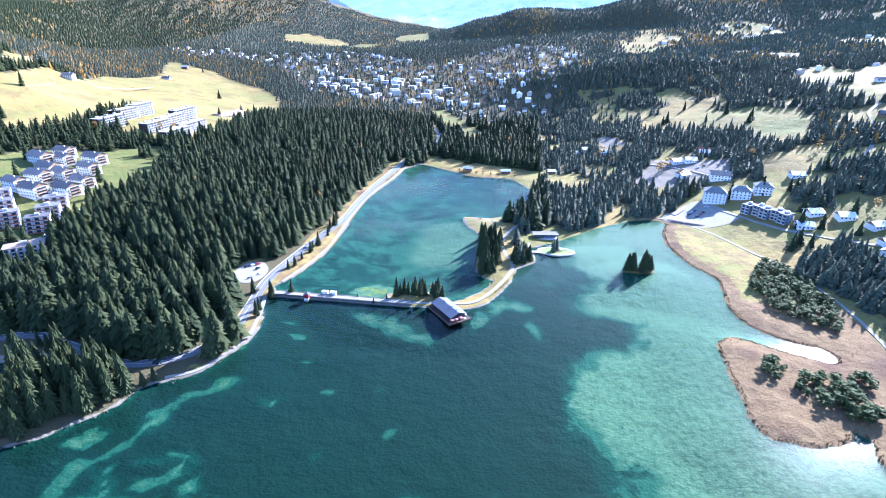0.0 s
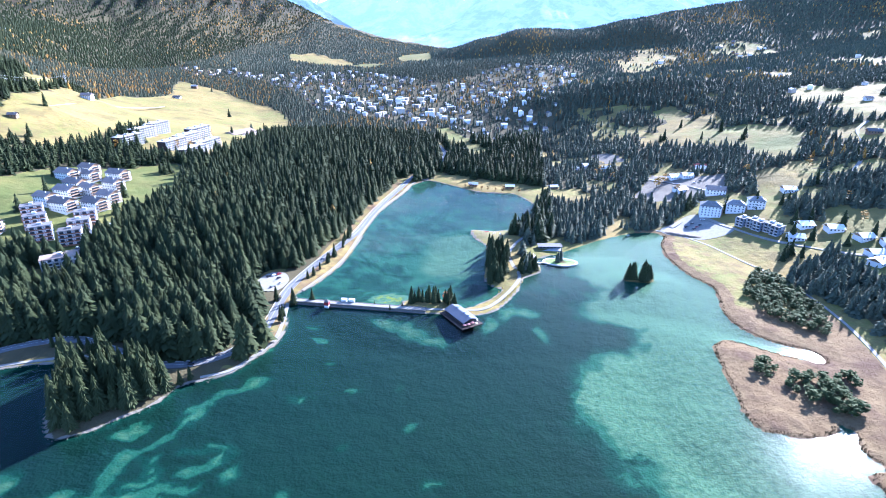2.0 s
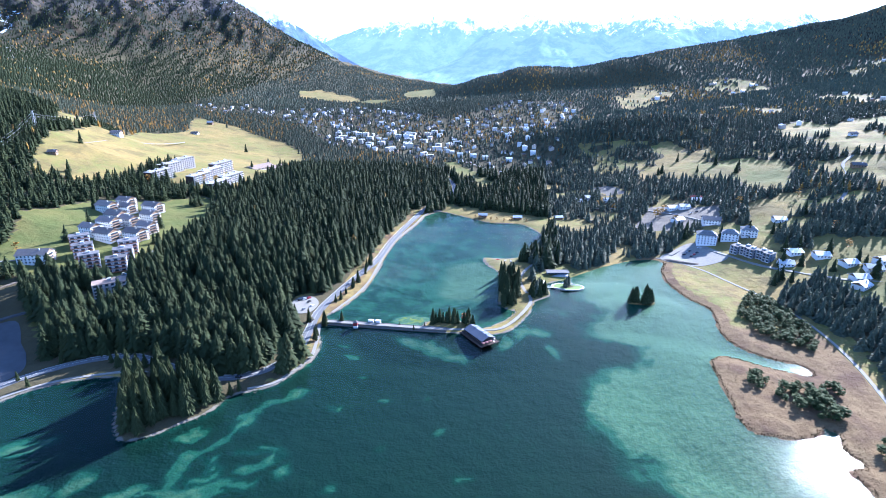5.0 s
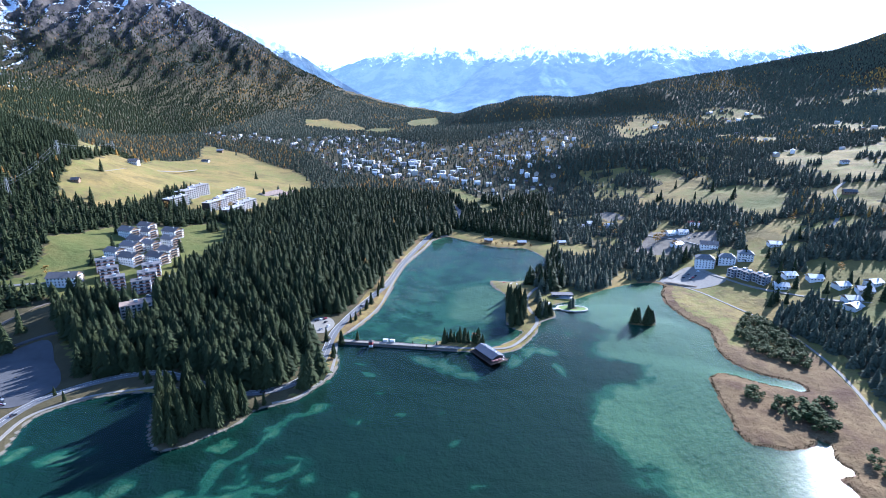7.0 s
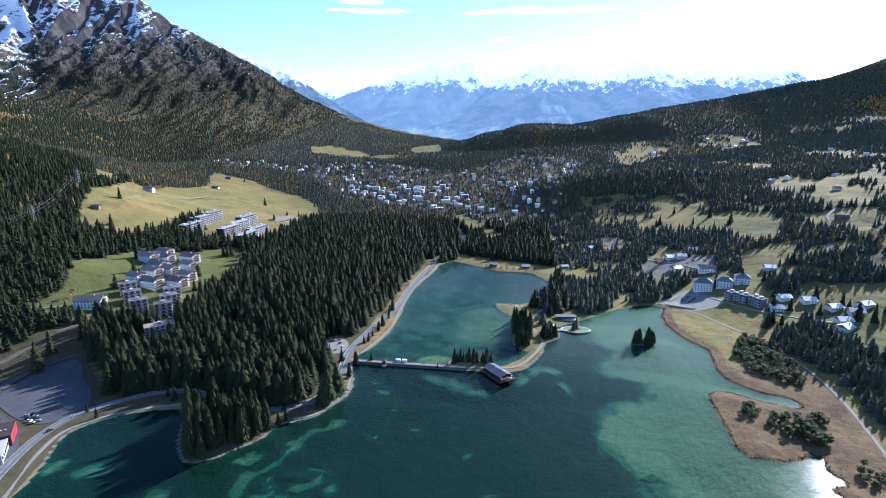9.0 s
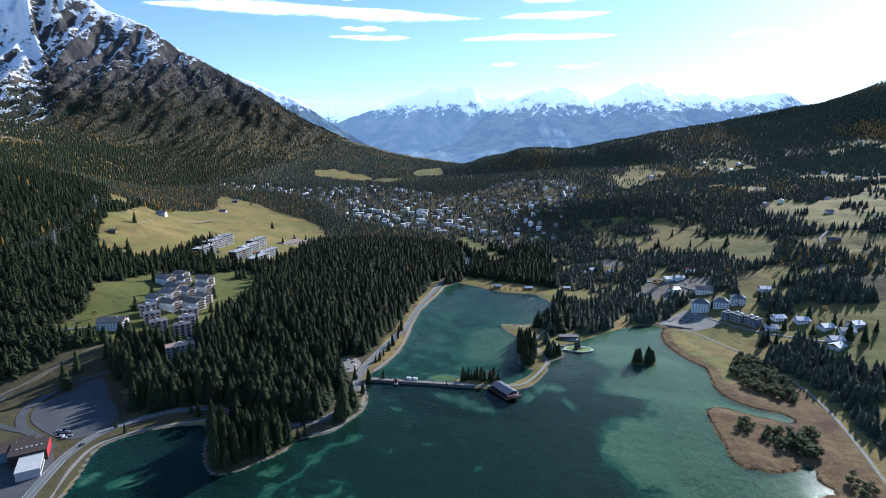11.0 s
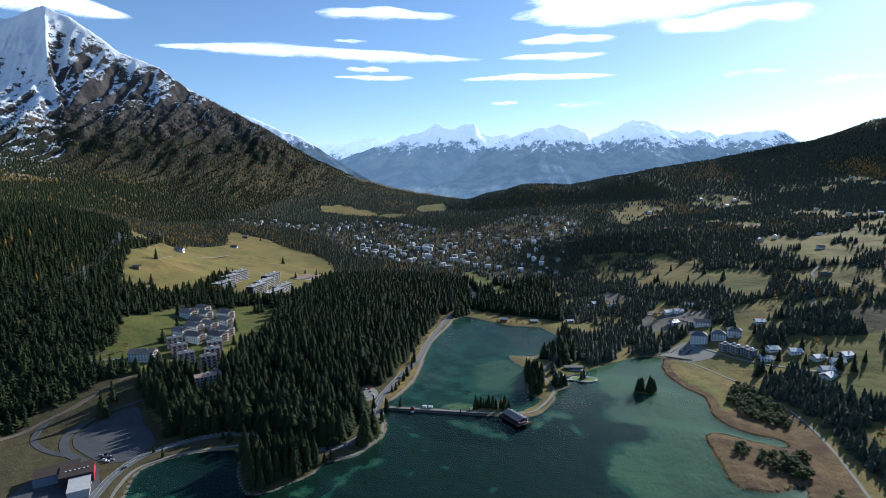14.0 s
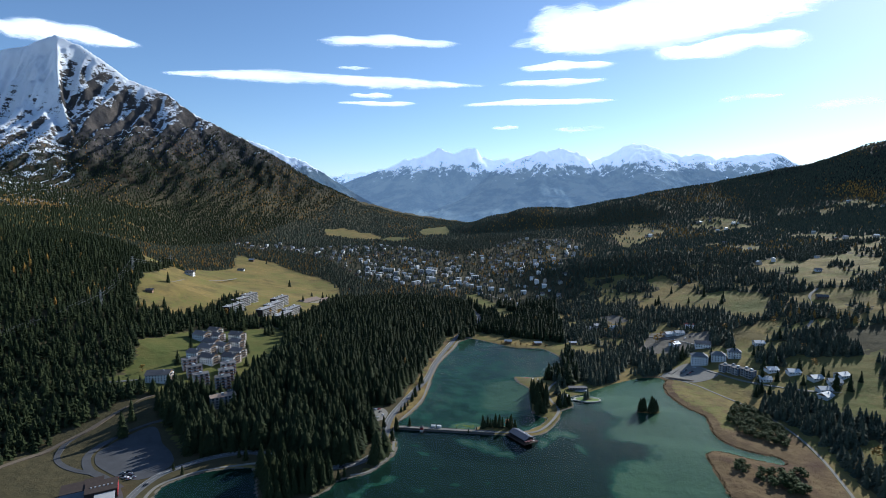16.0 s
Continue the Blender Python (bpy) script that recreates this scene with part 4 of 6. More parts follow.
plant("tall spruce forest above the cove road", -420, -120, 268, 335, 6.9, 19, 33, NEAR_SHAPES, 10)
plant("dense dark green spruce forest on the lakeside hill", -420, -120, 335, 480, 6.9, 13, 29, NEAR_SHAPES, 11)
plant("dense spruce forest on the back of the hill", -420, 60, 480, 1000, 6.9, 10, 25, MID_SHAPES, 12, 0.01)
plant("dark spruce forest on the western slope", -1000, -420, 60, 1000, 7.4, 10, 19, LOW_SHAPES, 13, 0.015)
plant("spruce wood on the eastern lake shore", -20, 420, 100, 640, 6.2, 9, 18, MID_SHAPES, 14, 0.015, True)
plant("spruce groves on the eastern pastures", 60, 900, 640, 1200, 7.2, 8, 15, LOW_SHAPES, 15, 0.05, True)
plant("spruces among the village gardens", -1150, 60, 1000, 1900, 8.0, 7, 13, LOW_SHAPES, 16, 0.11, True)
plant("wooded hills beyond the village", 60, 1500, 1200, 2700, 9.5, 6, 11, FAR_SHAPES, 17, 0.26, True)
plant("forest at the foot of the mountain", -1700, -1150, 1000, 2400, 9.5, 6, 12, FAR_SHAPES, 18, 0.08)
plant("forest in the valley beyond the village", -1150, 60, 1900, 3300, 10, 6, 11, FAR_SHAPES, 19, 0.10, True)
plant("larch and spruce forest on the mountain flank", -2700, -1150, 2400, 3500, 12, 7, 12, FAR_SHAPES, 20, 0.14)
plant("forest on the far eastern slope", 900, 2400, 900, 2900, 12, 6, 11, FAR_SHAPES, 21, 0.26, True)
plant("high forest under the crags", -2900, -1700, 900, 2400, 12.5, 7, 12, FAR_SHAPES, 23, 0.2)
plant("forest high on the western slope", -1900, -1000, 300, 1000, 12, 8, 14, FAR_SHAPES, 22, 0.06)


def tree_thing(name, label, category, shape, trunk_r, mat, crown_label=""):
    """One tree of height 1 with a tapered trunk and a crown."""
    base = new(name)
    bm = bmesh.new()
    bmesh.ops.create_cone(bm, segments=6, radius1=trunk_r, radius2=trunk_r * 0.25, depth=0.8, cap_ends=True, matrix=Matrix.Translation((0, 0, 0.38)))
    part("trunk", bm, BARK, base)
    v, f, t = shape
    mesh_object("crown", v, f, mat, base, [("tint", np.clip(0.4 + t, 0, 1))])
    return tagged(base, label, category)


def plant_things(label, group, places, lo, hi, shapes, mat, name="spruce_tree", category="tree", wide=1.0, seed=1, trunk=0.014):
    r = random.Random(seed)
    kinds = [tree_thing(name, label, category, s, trunk, mat) for s in shapes[:4]]
    used = set()
    for i, (x, y) in enumerate(places):
        k = i % len(kinds)
        h = r.uniform(lo, hi)
        z = float(height(np.array([x]), np.array([y]))[0])
        m = Matrix.Translation((x, y, max(z, 0.15) - 0.15)) @ Matrix.Rotation(r.uniform(0, 6.28), 4, "Z") @ Matrix.Diagonal((h * wide, h * wide, h, 1))
        if k not in used:
            used.add(k)
            kinds[k].matrix_basis = m
            tagged(kinds[k], group=group)
        else:
            ob = copy_thing(kinds[k], m)
            ob.matrix_basis = m
    for k, ob in enumerate(kinds):
        if k not in used:
            for o in (*ob.children, ob):
                bpy.data.objects.remove(o)


def fill(poly, gap, seed, keep=1.0):
    """Places inside a plan outline."""
    poly = np.array(poly, float)
    r = np.random.RandomState(seed)
    X, Y = np.meshgrid(np.arange(*poly[:, 0].min() + np.array([0, np.ptp(poly[:, 0])]), gap), np.arange(*poly[:, 1].min() + np.array([0, np.ptp(poly[:, 1])]), gap))
    p = np.stack([X.ravel(), Y.ravel()], 1) + r.uniform(-0.45, 0.45, (X.size, 2)) * gap
    return [tuple(q) for q in p[inside(p[:, 0], p[:, 1], poly) & (r.uniform(0, 1, len(p)) < keep)]]


plant_things("tall dark spruce on the wooded headland", "spruces on the headland", fill(HEADLAND, 6.4, 3, 0.92), 18, 31, FULL_SHAPES, NEEDLES, seed=2, wide=1.0)
plant_things("slender spruce beside the lakeside road", "spruces along the road", [(-146, 392), (-143, 398), (-142, 410), (-141, 350), (-143, 353), (-129, 357), (-315, 238), (-304, 262), (-300, 268), (-288, 281),
             (-304, 234), (-242, 266), (-231, 262), (-250, 268), (-164, 250), (-168, 246), (-155, 351), (-141, 330), (-139, 322), (-262, 265), (-270, 268), (-140, 425), (-141, 432), (-139, 440), (-138, 462), (-140, 470), (-141, 478),
             (-140, 487), (-141, 495), (-143, 503), (-142, 448)],
             7, 14, FULL_SHAPES, NEEDLES, seed=4)
plant_things("spruce among the trees on the dam islet", "trees on the dam islet", [(-53, 363), (-48, 367), (-43, 371), (-36, 372), (-33, 367), (-28, 370), (-25, 365), (-20, 361), (-45, 366), (-40, 366), (-36, 363), (-24, 369), (-51, 366)],
             9, 17, FULL_SHAPES, NEEDLES, seed=6, wide=1.05)
plant_things("small conifer on the dam", "small conifers on the dam", [(-80, 356.4), (-67, 351.2), (-59, 357), (-15, 359), (-131, 356)], 3.5, 6, FULL_SHAPES, NEEDLES, seed=7)
plant_things("dark spruce in the clump on the spit", "spruces on the spit", fill([(-1, 412), (5, 403), (14, 410), (18, 436), (16, 468), (6, 488), (-1, 480), (-1, 450)], 5.0, 8), 11, 22, FULL_SHAPES, NEEDLES, seed=8, wide=1.15)
plant_things("spruce by the footbridge", "spruces by the footbridge", fill([(30, 424), (41, 433), (43, 448), (34, 458), (27, 444)], 4.6, 9), 9, 14, FULL_SHAPES, NEEDLES, seed=9, wide=1.3)
plant_things("spruce on the little rocky islet", "spruces on the islet", [(118.5, 433), (121.5, 435), (122, 431.5), (130.5, 432), (133.5, 434), (136, 436), (131.5, 436)], 12, 18, FULL_SHAPES, NEEDLES, seed=10, wide=1.45)
plant_things("bushy dwarf mountain pine on the reed bank", "dwarf pines on the reed bank", fill([(209, 433), (230, 462), (243, 446), (249, 400), (245, 372), (236, 356), (221, 362), (207, 382), (202, 407)], 5.2, 11, 0.92), 4, 7.5,
             BUSHY_SHAPES, PINE, "mountain_pine", wide=1.5, seed=12, trunk=0.03)
plant_things("low pine shrub among brown reeds", "shrubs on the reed spit",
             fill([(171, 306), (180, 322), (188, 320), (182, 302), (178, 296)], 5.5, 41, 0.75) + fill([(183, 300), (192, 308), (206, 306), (216, 288), (213, 270), (196, 268), (185, 277)], 5.2, 42, 0.8)
             + fill([(212, 300), (224, 296), (226, 312), (214, 318)], 6, 43, 0.6) + fill([(208, 226), (232, 222), (236, 256), (218, 262), (206, 248)], 7.5, 44, 0.5), 4, 8, BUSHY_SHAPES, PINE, "pine_shrub", "shrub", wide=1.5, seed=13, trunk=0.03)
plant_things("tall spruce on the open pasture", "single spruces on the meadows", [(246, 596), (249, 603), (277, 598), (280, 606), (303, 600), (307, 596), (212, 612), (216, 620), (312, 556), (296, 552), (330, 535), (345, 512), (372, 486), (318, 500), (342, 478),
             (-480, 520), (-452, 476), (-440, 430), (-385, 500), (-362, 455), (-640, 700), (-470, 770), (-455, 860), (-440, 955), (-425, 930), (-505, 700), (-500, 690), (-490, 688), (-403, 590), (-400, 597), (-396, 588), (-394, 594),
             (-470, 1010), (-600, 1120), (245, 900), (252, 905), (300, 880), (350, 850), (345, 842), (335, 905), (290, 960), (355, 645), (420, 700), (345, 500), (352, 470), (262, 486), (268, 490), (274, 483), (258, 480), (281, 520), (296, 515)],
             13, 20, MID_SHAPES, NEEDLES, seed=14)
plant_things("golden autumn larch among the houses", "larches among the houses", [(-455, 705), (-450, 712), (-446, 690), (-462, 740), (-430, 700), (-470, 820), (-495, 640), (-462, 395), (196, 690), (200, 694), (208, 700), (215, 668), (150, 742), (360, 590), (370, 700), (300, 700),
             (296, 330), (350, 540), (132, 770), (140, 780)], 9, 14, LEAFY_SHAPES, LARCH, "larch_tree", seed=15, trunk=0.016)
plant_things("orange autumn bush on the dam islet", "", [(-28, 372)], 8, 8.5, LEAFY_SHAPES, foliage_material("orange_leaves", (0.5, 0.12, 0.04), (0.7, 0.28, 0.1)), "autumn_tree", seed=16, trunk=0.018)
plant_things("low yellowing bush by the spit path", "bushes along the spit path", [(16, 377), (19, 384), (22, 390), (25, 397), (28, 405), (30, 412), (12, 390), (15, 396)], 1.8, 3.2, LEAFY_SHAPES,
             foliage_material("yellow_leaves", (0.22, 0.17, 0.03), (0.4, 0.33, 0.08)), "bush", "bush", seed=17, trunk=0.02)


# ---- reeds ----
def reeds():
    """Tufts of dry reed and sedge on the eastern bank."""
    r = np.random.RandomState(77)
    p = np.stack([r.uniform(150, 262, 36000), r.uniform(110, 545, 36000)], 1)
    s = shore(p[:, 0], p[:, 1])
    keep = (s < -0.4) & (east_of(p[:, 0], p[:, 1]) > 3) & ((p[:, 1] < 405) | (s > -12) | (r.uniform(0, 1, len(p)) < 0.05))
    p, s = p[keep], s[keep]
    tall = r.uniform(0.3, 0.6, len(p)) + 0.4 * (s > -3)
    V, F, T = [], [], []
    for j in range(3):
        a = 2.094 * j
        V += [(0.55 * math.cos(a), 0.55 * math.sin(a), 0), (0.55 * math.cos(a + 0.9), 0.55 * math.sin(a + 0.9), 0), (0.42 * math.cos(a + 0.4), 0.42 * math.sin(a + 0.4), 1.0)]
        F.append((3 * j, 3 * j + 1, 3 * j + 2))
        T += [-0.2, -0.2, 0.2]
    shape = (np.array(V), np.array(F), np.array(T))
    forest("reed_bed", "dry brown reeds and sedge along the lake bank", p, tall, [shape], foliage_material("dry_reed", (0.130, 0.084, 0.038), (0.18, 0.122, 0.058)), 78, "reeds")


reeds()


# ---- buildings ----
def ground_at(x, y):
    return float(height(np.array([float(x)]), np.array([float(y)]))[0])


def put(ob, x, y, turn=0.0, z=None, sink=0.0):
    ob.matrix_basis = Matrix.Translation((x, y, (ground_at(x, y) if z is None else z) - sink)) @ Matrix.Rotation(radians(turn), 4, "Z")
    return ob


def prism(bm, w, d, z0, z1, gable, m=None):
    """Walls of a house, w along the ridge, with gables of that height."""
    a, b = w / 2, d / 2
    v = [bm.verts.new(q) for q in ((-a, -b, z0), (a, -b, z0), (a, b, z0), (-a, b, z0), (-a, -b, z1), (a, -b, z1), (a, b, z1), (-a, b, z1), (-a, 0, z1 + gable), (a, 0, z1 + gable))]
    for f in ((0, 1, 5, 4), (1, 2, 6, 9, 5), (2, 3, 7, 6), (3, 0, 4, 8, 7), (4, 5, 9, 8), (6, 7, 8, 9), (3, 2, 1, 0)):
        bm.faces.new([v[i] for i in f])


def gable_roof(bm, w, d, z, gable, over=0.9, thick=0.35, hip=0.0):
    """Roof slopes with overhanging eaves and real thickness; hip draws the ridge ends in."""
    a, b = w / 2 + over, d / 2 + over
    drop = gable * over / (d / 2)
    top, low = z + gable + 0.1, z - drop + 0.1
    ring = [(-a, -b, low), (a, -b, low), (a - hip, 0, top), (hip - a, 0, top), (a, b, low), (-a, b, low)]
    up = [bm.verts.new((x, y, q + thick)) for x, y, q in ring]
    dn = [bm.verts.new(q) for q in ring]
    for f in ((0, 1, 2, 3), (3, 2, 4, 5)):
        bm.faces.new([up[i] for i in f])
        bm.faces.new([dn[i] for i in reversed(f)])
    rim = [(0, 1), (1, 2), (2, 4), (4, 5), (5, 3), (3, 0)]
    if hip:
        rim = [(0, 1), (1, 4), (4, 5), (5, 0)]
        for f in ((1, 4, 2), (5, 0, 3)):
            bm.faces.new([up[i] for i in f])
            bm.faces.new([dn[i] for i in reversed(f)])
    for i, j in rim:
        bm.faces.new([dn[i], dn[j], up[j], up[i]])


WINDOW_DATA = {}


def window(parent, x, y, z, turn=0.0, w=1.3, h=1.4, name="window"):
    """A pane in a slim frame, set on a wall that looks along -y before the turn."""
    key = (w, h)
    if key not in WINDOW_DATA:
        bm = bmesh.new()
        box(bm, -w / 2, w / 2, -0.05, 0.05, -h / 2, h / 2)
        data = bpy.data.meshes.new("window")
        bm.to_mesh(data)
        bm.free()
        data.materials.append(GLASS)
        WINDOW_DATA[key] = data
    ob = new(name, WINDOW_DATA[key])
    ob.parent = parent
    ob.matrix_basis = Matrix.Translation((x, y, z)) @ Matrix.Rotation(radians(turn), 4, "Z")
    return ob


def house(name, label, w, d, storeys, gable, walls, roofs, windows=True, balconies=0, timber=False, category="house", chimney=True, hip=0.0):
    """A pitched-roof house: w along the ridge, front towards -y."""
    base = new(name)
    top = 2.8 * storeys + 0.6
    bm = bmesh.new()
    prism(bm, w, d, -3.0, top, 0.05 if hip else gable)
    part("wall", bm, walls, base)
    bm = bmesh.new()
    gable_roof(bm, w, d, top, gable, hip=hip)
    roof = part("roof", bm, roofs, base)
    if chimney:
        bm = bmesh.new()
        box(bm, w * 0.2, w * 0.2 + 0.9, -d * 0.14 - 0.4, -d * 0.14 + 0.5, top, top + gable + 1.0)
        part("chimney", bm, CONCRETE, roof)
    if timber and not hip:
        for sx in (-1, 1):
            bm = bmesh.new()
            v = [bm.verts.new((sx * (w / 2 + e), y, z)) for e in (0.02, 0.14) for y, z in ((-d / 2, top), (d / 2, top), (0, top + gable))]
            for f in ((0, 1, 2), (5, 4, 3), (0, 3, 4, 1), (1, 4, 5, 2), (2, 5, 3, 0)):
                bm.faces.new([v[i] for i in f])
            part("gable_cladding", bm, WOOD, base, "brown timber gable boards")
    if windows:
        n, k = max(2, int(w / 3.1)), max(2, int(d / 3.4))
        for s in range(storeys):
            z = 1.9 + 2.8 * s
            for i in range(n):
                window(base, -w / 2 + (i + 0.5) * w / n, -d / 2, z)
            for i in range(k):
                if not (balconies and i < k):
                    window(base, w / 2, -d / 2 + (i + 0.5) * d / k, z, 90)
    for s in range(balconies):
        z = 0.6 + 2.8 * s
        bm = bmesh.new()
        box(bm, w / 2 - 0.1, w / 2 + 1.7, -d / 2 + 0.6, d / 2 - 0.6, z - 0.18, z)
        b = part("balcony", bm, CONCRETE, base)
        bm = bmesh.new()
        box(bm, w / 2 + 1.6, w / 2 + 1.72, -d / 2 + 0.6, d / 2 - 0.6, z, z + 1.0)
        box(bm, w / 2 + 0.06, w / 2 + 1.6, -d / 2 + 0.6, -d / 2 + 0.72, z, z + 1.0)
        part("parapet", bm, WOOD, b, "brown timber parapet")
        window(base, w / 2 + 0.02, 0, z + 1.25, 90, d * 0.62, 2.1, "balcony_door")
    return tagged(base, label, category)


def flats(name, label, w, d, storeys, walls, roofs, bays, category="apartment block", rail=WHITE, setback=0.0, ends=None):
    """A flat-roofed block whose front (-y) carries rows of balconies."""
    base = new(name)
    top = 2.9 * storeys
    front = [-d / 2 + setback * s for s in range(storeys)]
    for s in range(storeys if setback else 1):
        bm = bmesh.new()
        box(bm, -w / 2, w / 2, front[s], d / 2, 2.9 * s if s else -4, 2.9 * (s + 1) if setback else top)
        part("wall", bm, walls, base)
    if ends:
        for x in (-w / 2 - 0.15, w / 2 + 0.02):
            bm = bmesh.new()
            box(bm, x, x + 0.13, -d / 2, d / 2, -2, top)
            part("end_cladding", bm, ends, base, "dark brown clad end wall")
    bm = bmesh.new()
    box(bm, -w / 2 - 0.4, w / 2 + 0.4, front[-1] - 0.4, d / 2 + 0.4, top, top + 0.45)
    roof = part("roof", bm, roofs, base)
    for i in range(max(1, int(w / 14))):
        bm = bmesh.new()
        x = -w / 2 + (i + 0.5) * w / max(1, int(w / 14))
        box(bm, x - 1.6, x + 1.6, d / 2 - 5.5, d / 2 - 2.5, top + 0.45, top + 2.2)
        part("roof_hatch", bm, PALEROOF, roof, "pale roof housing")
    for s in range(storeys):
        z = 2.9 * s + 0.1
        for b in range(bays):
            x0, x1 = -w / 2 + b * w / bays + 0.25, -w / 2 + (b + 1) * w / bays - 0.25
            window(base, (x0 + x1) / 2, front[s] - 0.02, z + 1.4, 0, round((x1 - x0) * 0.6, 2), 2.0)
            bm = bmesh.new()
            box(bm, x0, x1, front[s] - 1.7, front[s] + 0.05, z - 0.15, z)
            box(bm, x0, x1, front[s] - 1.7, front[s] - 1.58, z, z + 0.95)
            box(bm, x0 - 0.24, x0 - 0.1, front[s] - 1.7, front[s] + 0.05, z - 0.15, z + 2.75)
            part("balcony", bm, rail, base)
        for y in (-d / 4, d / 4):
            window(base, w / 2, y, z + 1.5, 90)
    return tagged(base, label, category)


# apartment houses on the western bench
TIMBER = material("warm_timber_rail", (0.30, 0.15, 0.085), 0.8, spread=0.25, per_object=0.2)
PANEL = material("grey_balcony_panel", (0.46, 0.44, 0.42), 0.85, spread=0.15, per_object=0.15)
GRAVELROOF = material("gravel_flat_roof", (0.30, 0.29, 0.28), 0.95, spread=0.3, scale=0.25, per_object=0.2)
BROWNROOF = material("brown_sheet_roof", (0.27, 0.20, 0.155), 0.8, spread=0.3, per_object=0.15)
MOTTLED = material("mottled_tile_roof", (0.18, 0.175, 0.17), 0.75, spread=0.55, scale=0.6, fine=2.2, per_object=0.2)
KINDS = [house("apartment_house", "white rendered apartment house with dark slate roof and timber gable", 20, 15, 3, 3.6, WHITE, ROOF, True, 3, True, "apartment house"),
         house("apartment_house", "white apartment house with grey roof and brown balconies", 17, 14, 3, 3.2, WHITE, ROOF, True, 3, True, "apartment house")]
HOMES = [(-463, 519, -12), (-459, 546, -8), (-436, 498, -10), (-445, 528, -12), (-428, 476, -10), (-430, 452, -12), (-407, 446, -10), (-416, 492, -14), (-385, 459, -12), (-388, 482, -12), (-424, 545, -10), (-408, 516, -12)]
for i, (x, y, turn) in enumerate(HOMES):
    m = Matrix.Translation((x, y, ground_at(x, y))) @ Matrix.Rotation(radians(turn), 4, "Z")
    if i < 2:
        KINDS[i].matrix_basis = m
        tagged(KINDS[i], group="apartment houses on the bench")
    else:
        copy_thing(KINDS[i % 2], m)
terr = flats("apartment_block", "stepped apartment block with brown timber balconies", 17, 15, 4, WHITE, ROOF, 3, rail=TIMBER, setback=1.7)
tagged(terr, group="balconied apartment blocks")
for i, (x, y, turn) in enumerate([(-420, 424, 40), (-404, 409, 40), (-386, 394, 40), (-373, 431, 35), (-366, 414, 35), (-360, 396, 35)]):
    m = Matrix.Translation((x, y, ground_at(x, y) - 0.5)) @ Matrix.Rotation(radians(turn), 4, "Z")
    if i:
        copy_thing(terr, m)
    else:
        terr.matrix_basis = m
put(house("hotel", "white hotel with long dark roof and timber balconies", 26, 15, 3, 3.6, WHITE, ROOF, True, 3, True, "hotel"), -432, 384, 15)
put(flats("apartment_block", "pale grey flat-roofed block above the wooded hill", 26, 12, 4, CONCRETE, BROWNROOF, 6, rail=CONCRETE), -338, 358, 38, sink=1)
put(house("farmhouse", "brown wooden farmhouse on the meadow", 16, 11, 2, 3.2, WHITE, ROOF, True, 0, True, "farmhouse"), -685, 833, 10)
put(house("hut", "small dark wooden hut with terrace on the meadow", 10, 8, 1, 2.4, WOOD, ROOF), -626, 632, 20)
put(house("farmhouse", "low farmhouse at the edge of the meadow", 18, 10, 1, 3.0, WHITE, ROOF), -815, 1272, 5)
put(house("barn", "weathered wooden barn at the meadow's upper edge", 16, 10, 2, 3.0, WOOD, PALEROOF), -882, 1462, 5)

# holiday complex behind the wooded hill
SLABS = [(-498, 668, 42, 5), (-512, 716, 40, 5), (-520, 762, 36, 6), (-452, 694, 44, 5), (-462, 742, 44, 5), (-474, 792, 44, 6), (-414, 676, 46, 5), (-421, 726, 44, 5)]
for x, y, w, storeys in SLABS:
    put(flats("apartment_block", "long grey balcony block of a holiday complex, brown end walls", w, 13, storeys, WOOD, GRAVELROOF, 8, rail=PANEL, ends=DARKWOOD), x, y, 84, sink=2.2)
for x, y, w, d in ((-452, 880, 48, 30), (-440, 925, 36, 26)):
    put(house("hall", "low hall with broad pale brown roof", w, d, 1, 4.0, CREAM, BROWNROOF, True, 0, False, "hall", False), x, y, 70)

# eastern shore
put(house("hotel", "white lakeside hotel with rows of windows and broad grey roof", 20, 14, 4, 3.8, WHITE, MOTTLED, True, 4, False, "hotel", True, 7.0), 230, 593, -12)
put(house("hotel", "white apartment house with broad mottled roof", 18, 13, 3, 3.6, WHITE, MOTTLED, True, 3, False, "apartment house", True, 7.0), 256, 597, -14)
put(house("hotel", "white apartment house half hidden by spruces", 16, 12, 3, 3.4, WHITE, MOTTLED, True, 0, False, "apartment house", True, 6.0), 278, 601, -12)
put(house("apartment_house", "white house with broad roof above the hotel", 20, 13, 2, 3.2, WHITE, ROOF, True, 3), 253, 652, -10)
row = flats("terraced_house", "grey terraced house with balconies and glazed roof", 7.6, 11, 3, BLUEGREY, ROOF, 2, "terraced house", PANEL)
tagged(row, group="row of terraced houses")
for i in range(5):
    x, y = 252 + 5.3 * i, 561 - 7.0 * i
    m = Matrix.Translation((x + 3 * (i % 2), y + 2 * (i % 2), ground_at(x, y) - 0.5)) @ Matrix.Rotation(radians(-52), 4, "Z")
    if i:
        copy_thing(row, m)
    else:
        row.matrix_basis = m
chalet = house("chalet", "white chalet with broad pale roof among spruces", 13, 11, 1, 2.6, WHITE, PALEROOF, True, 1, True, "chalet")
tagged(chalet, group="chalets on the eastern shore")
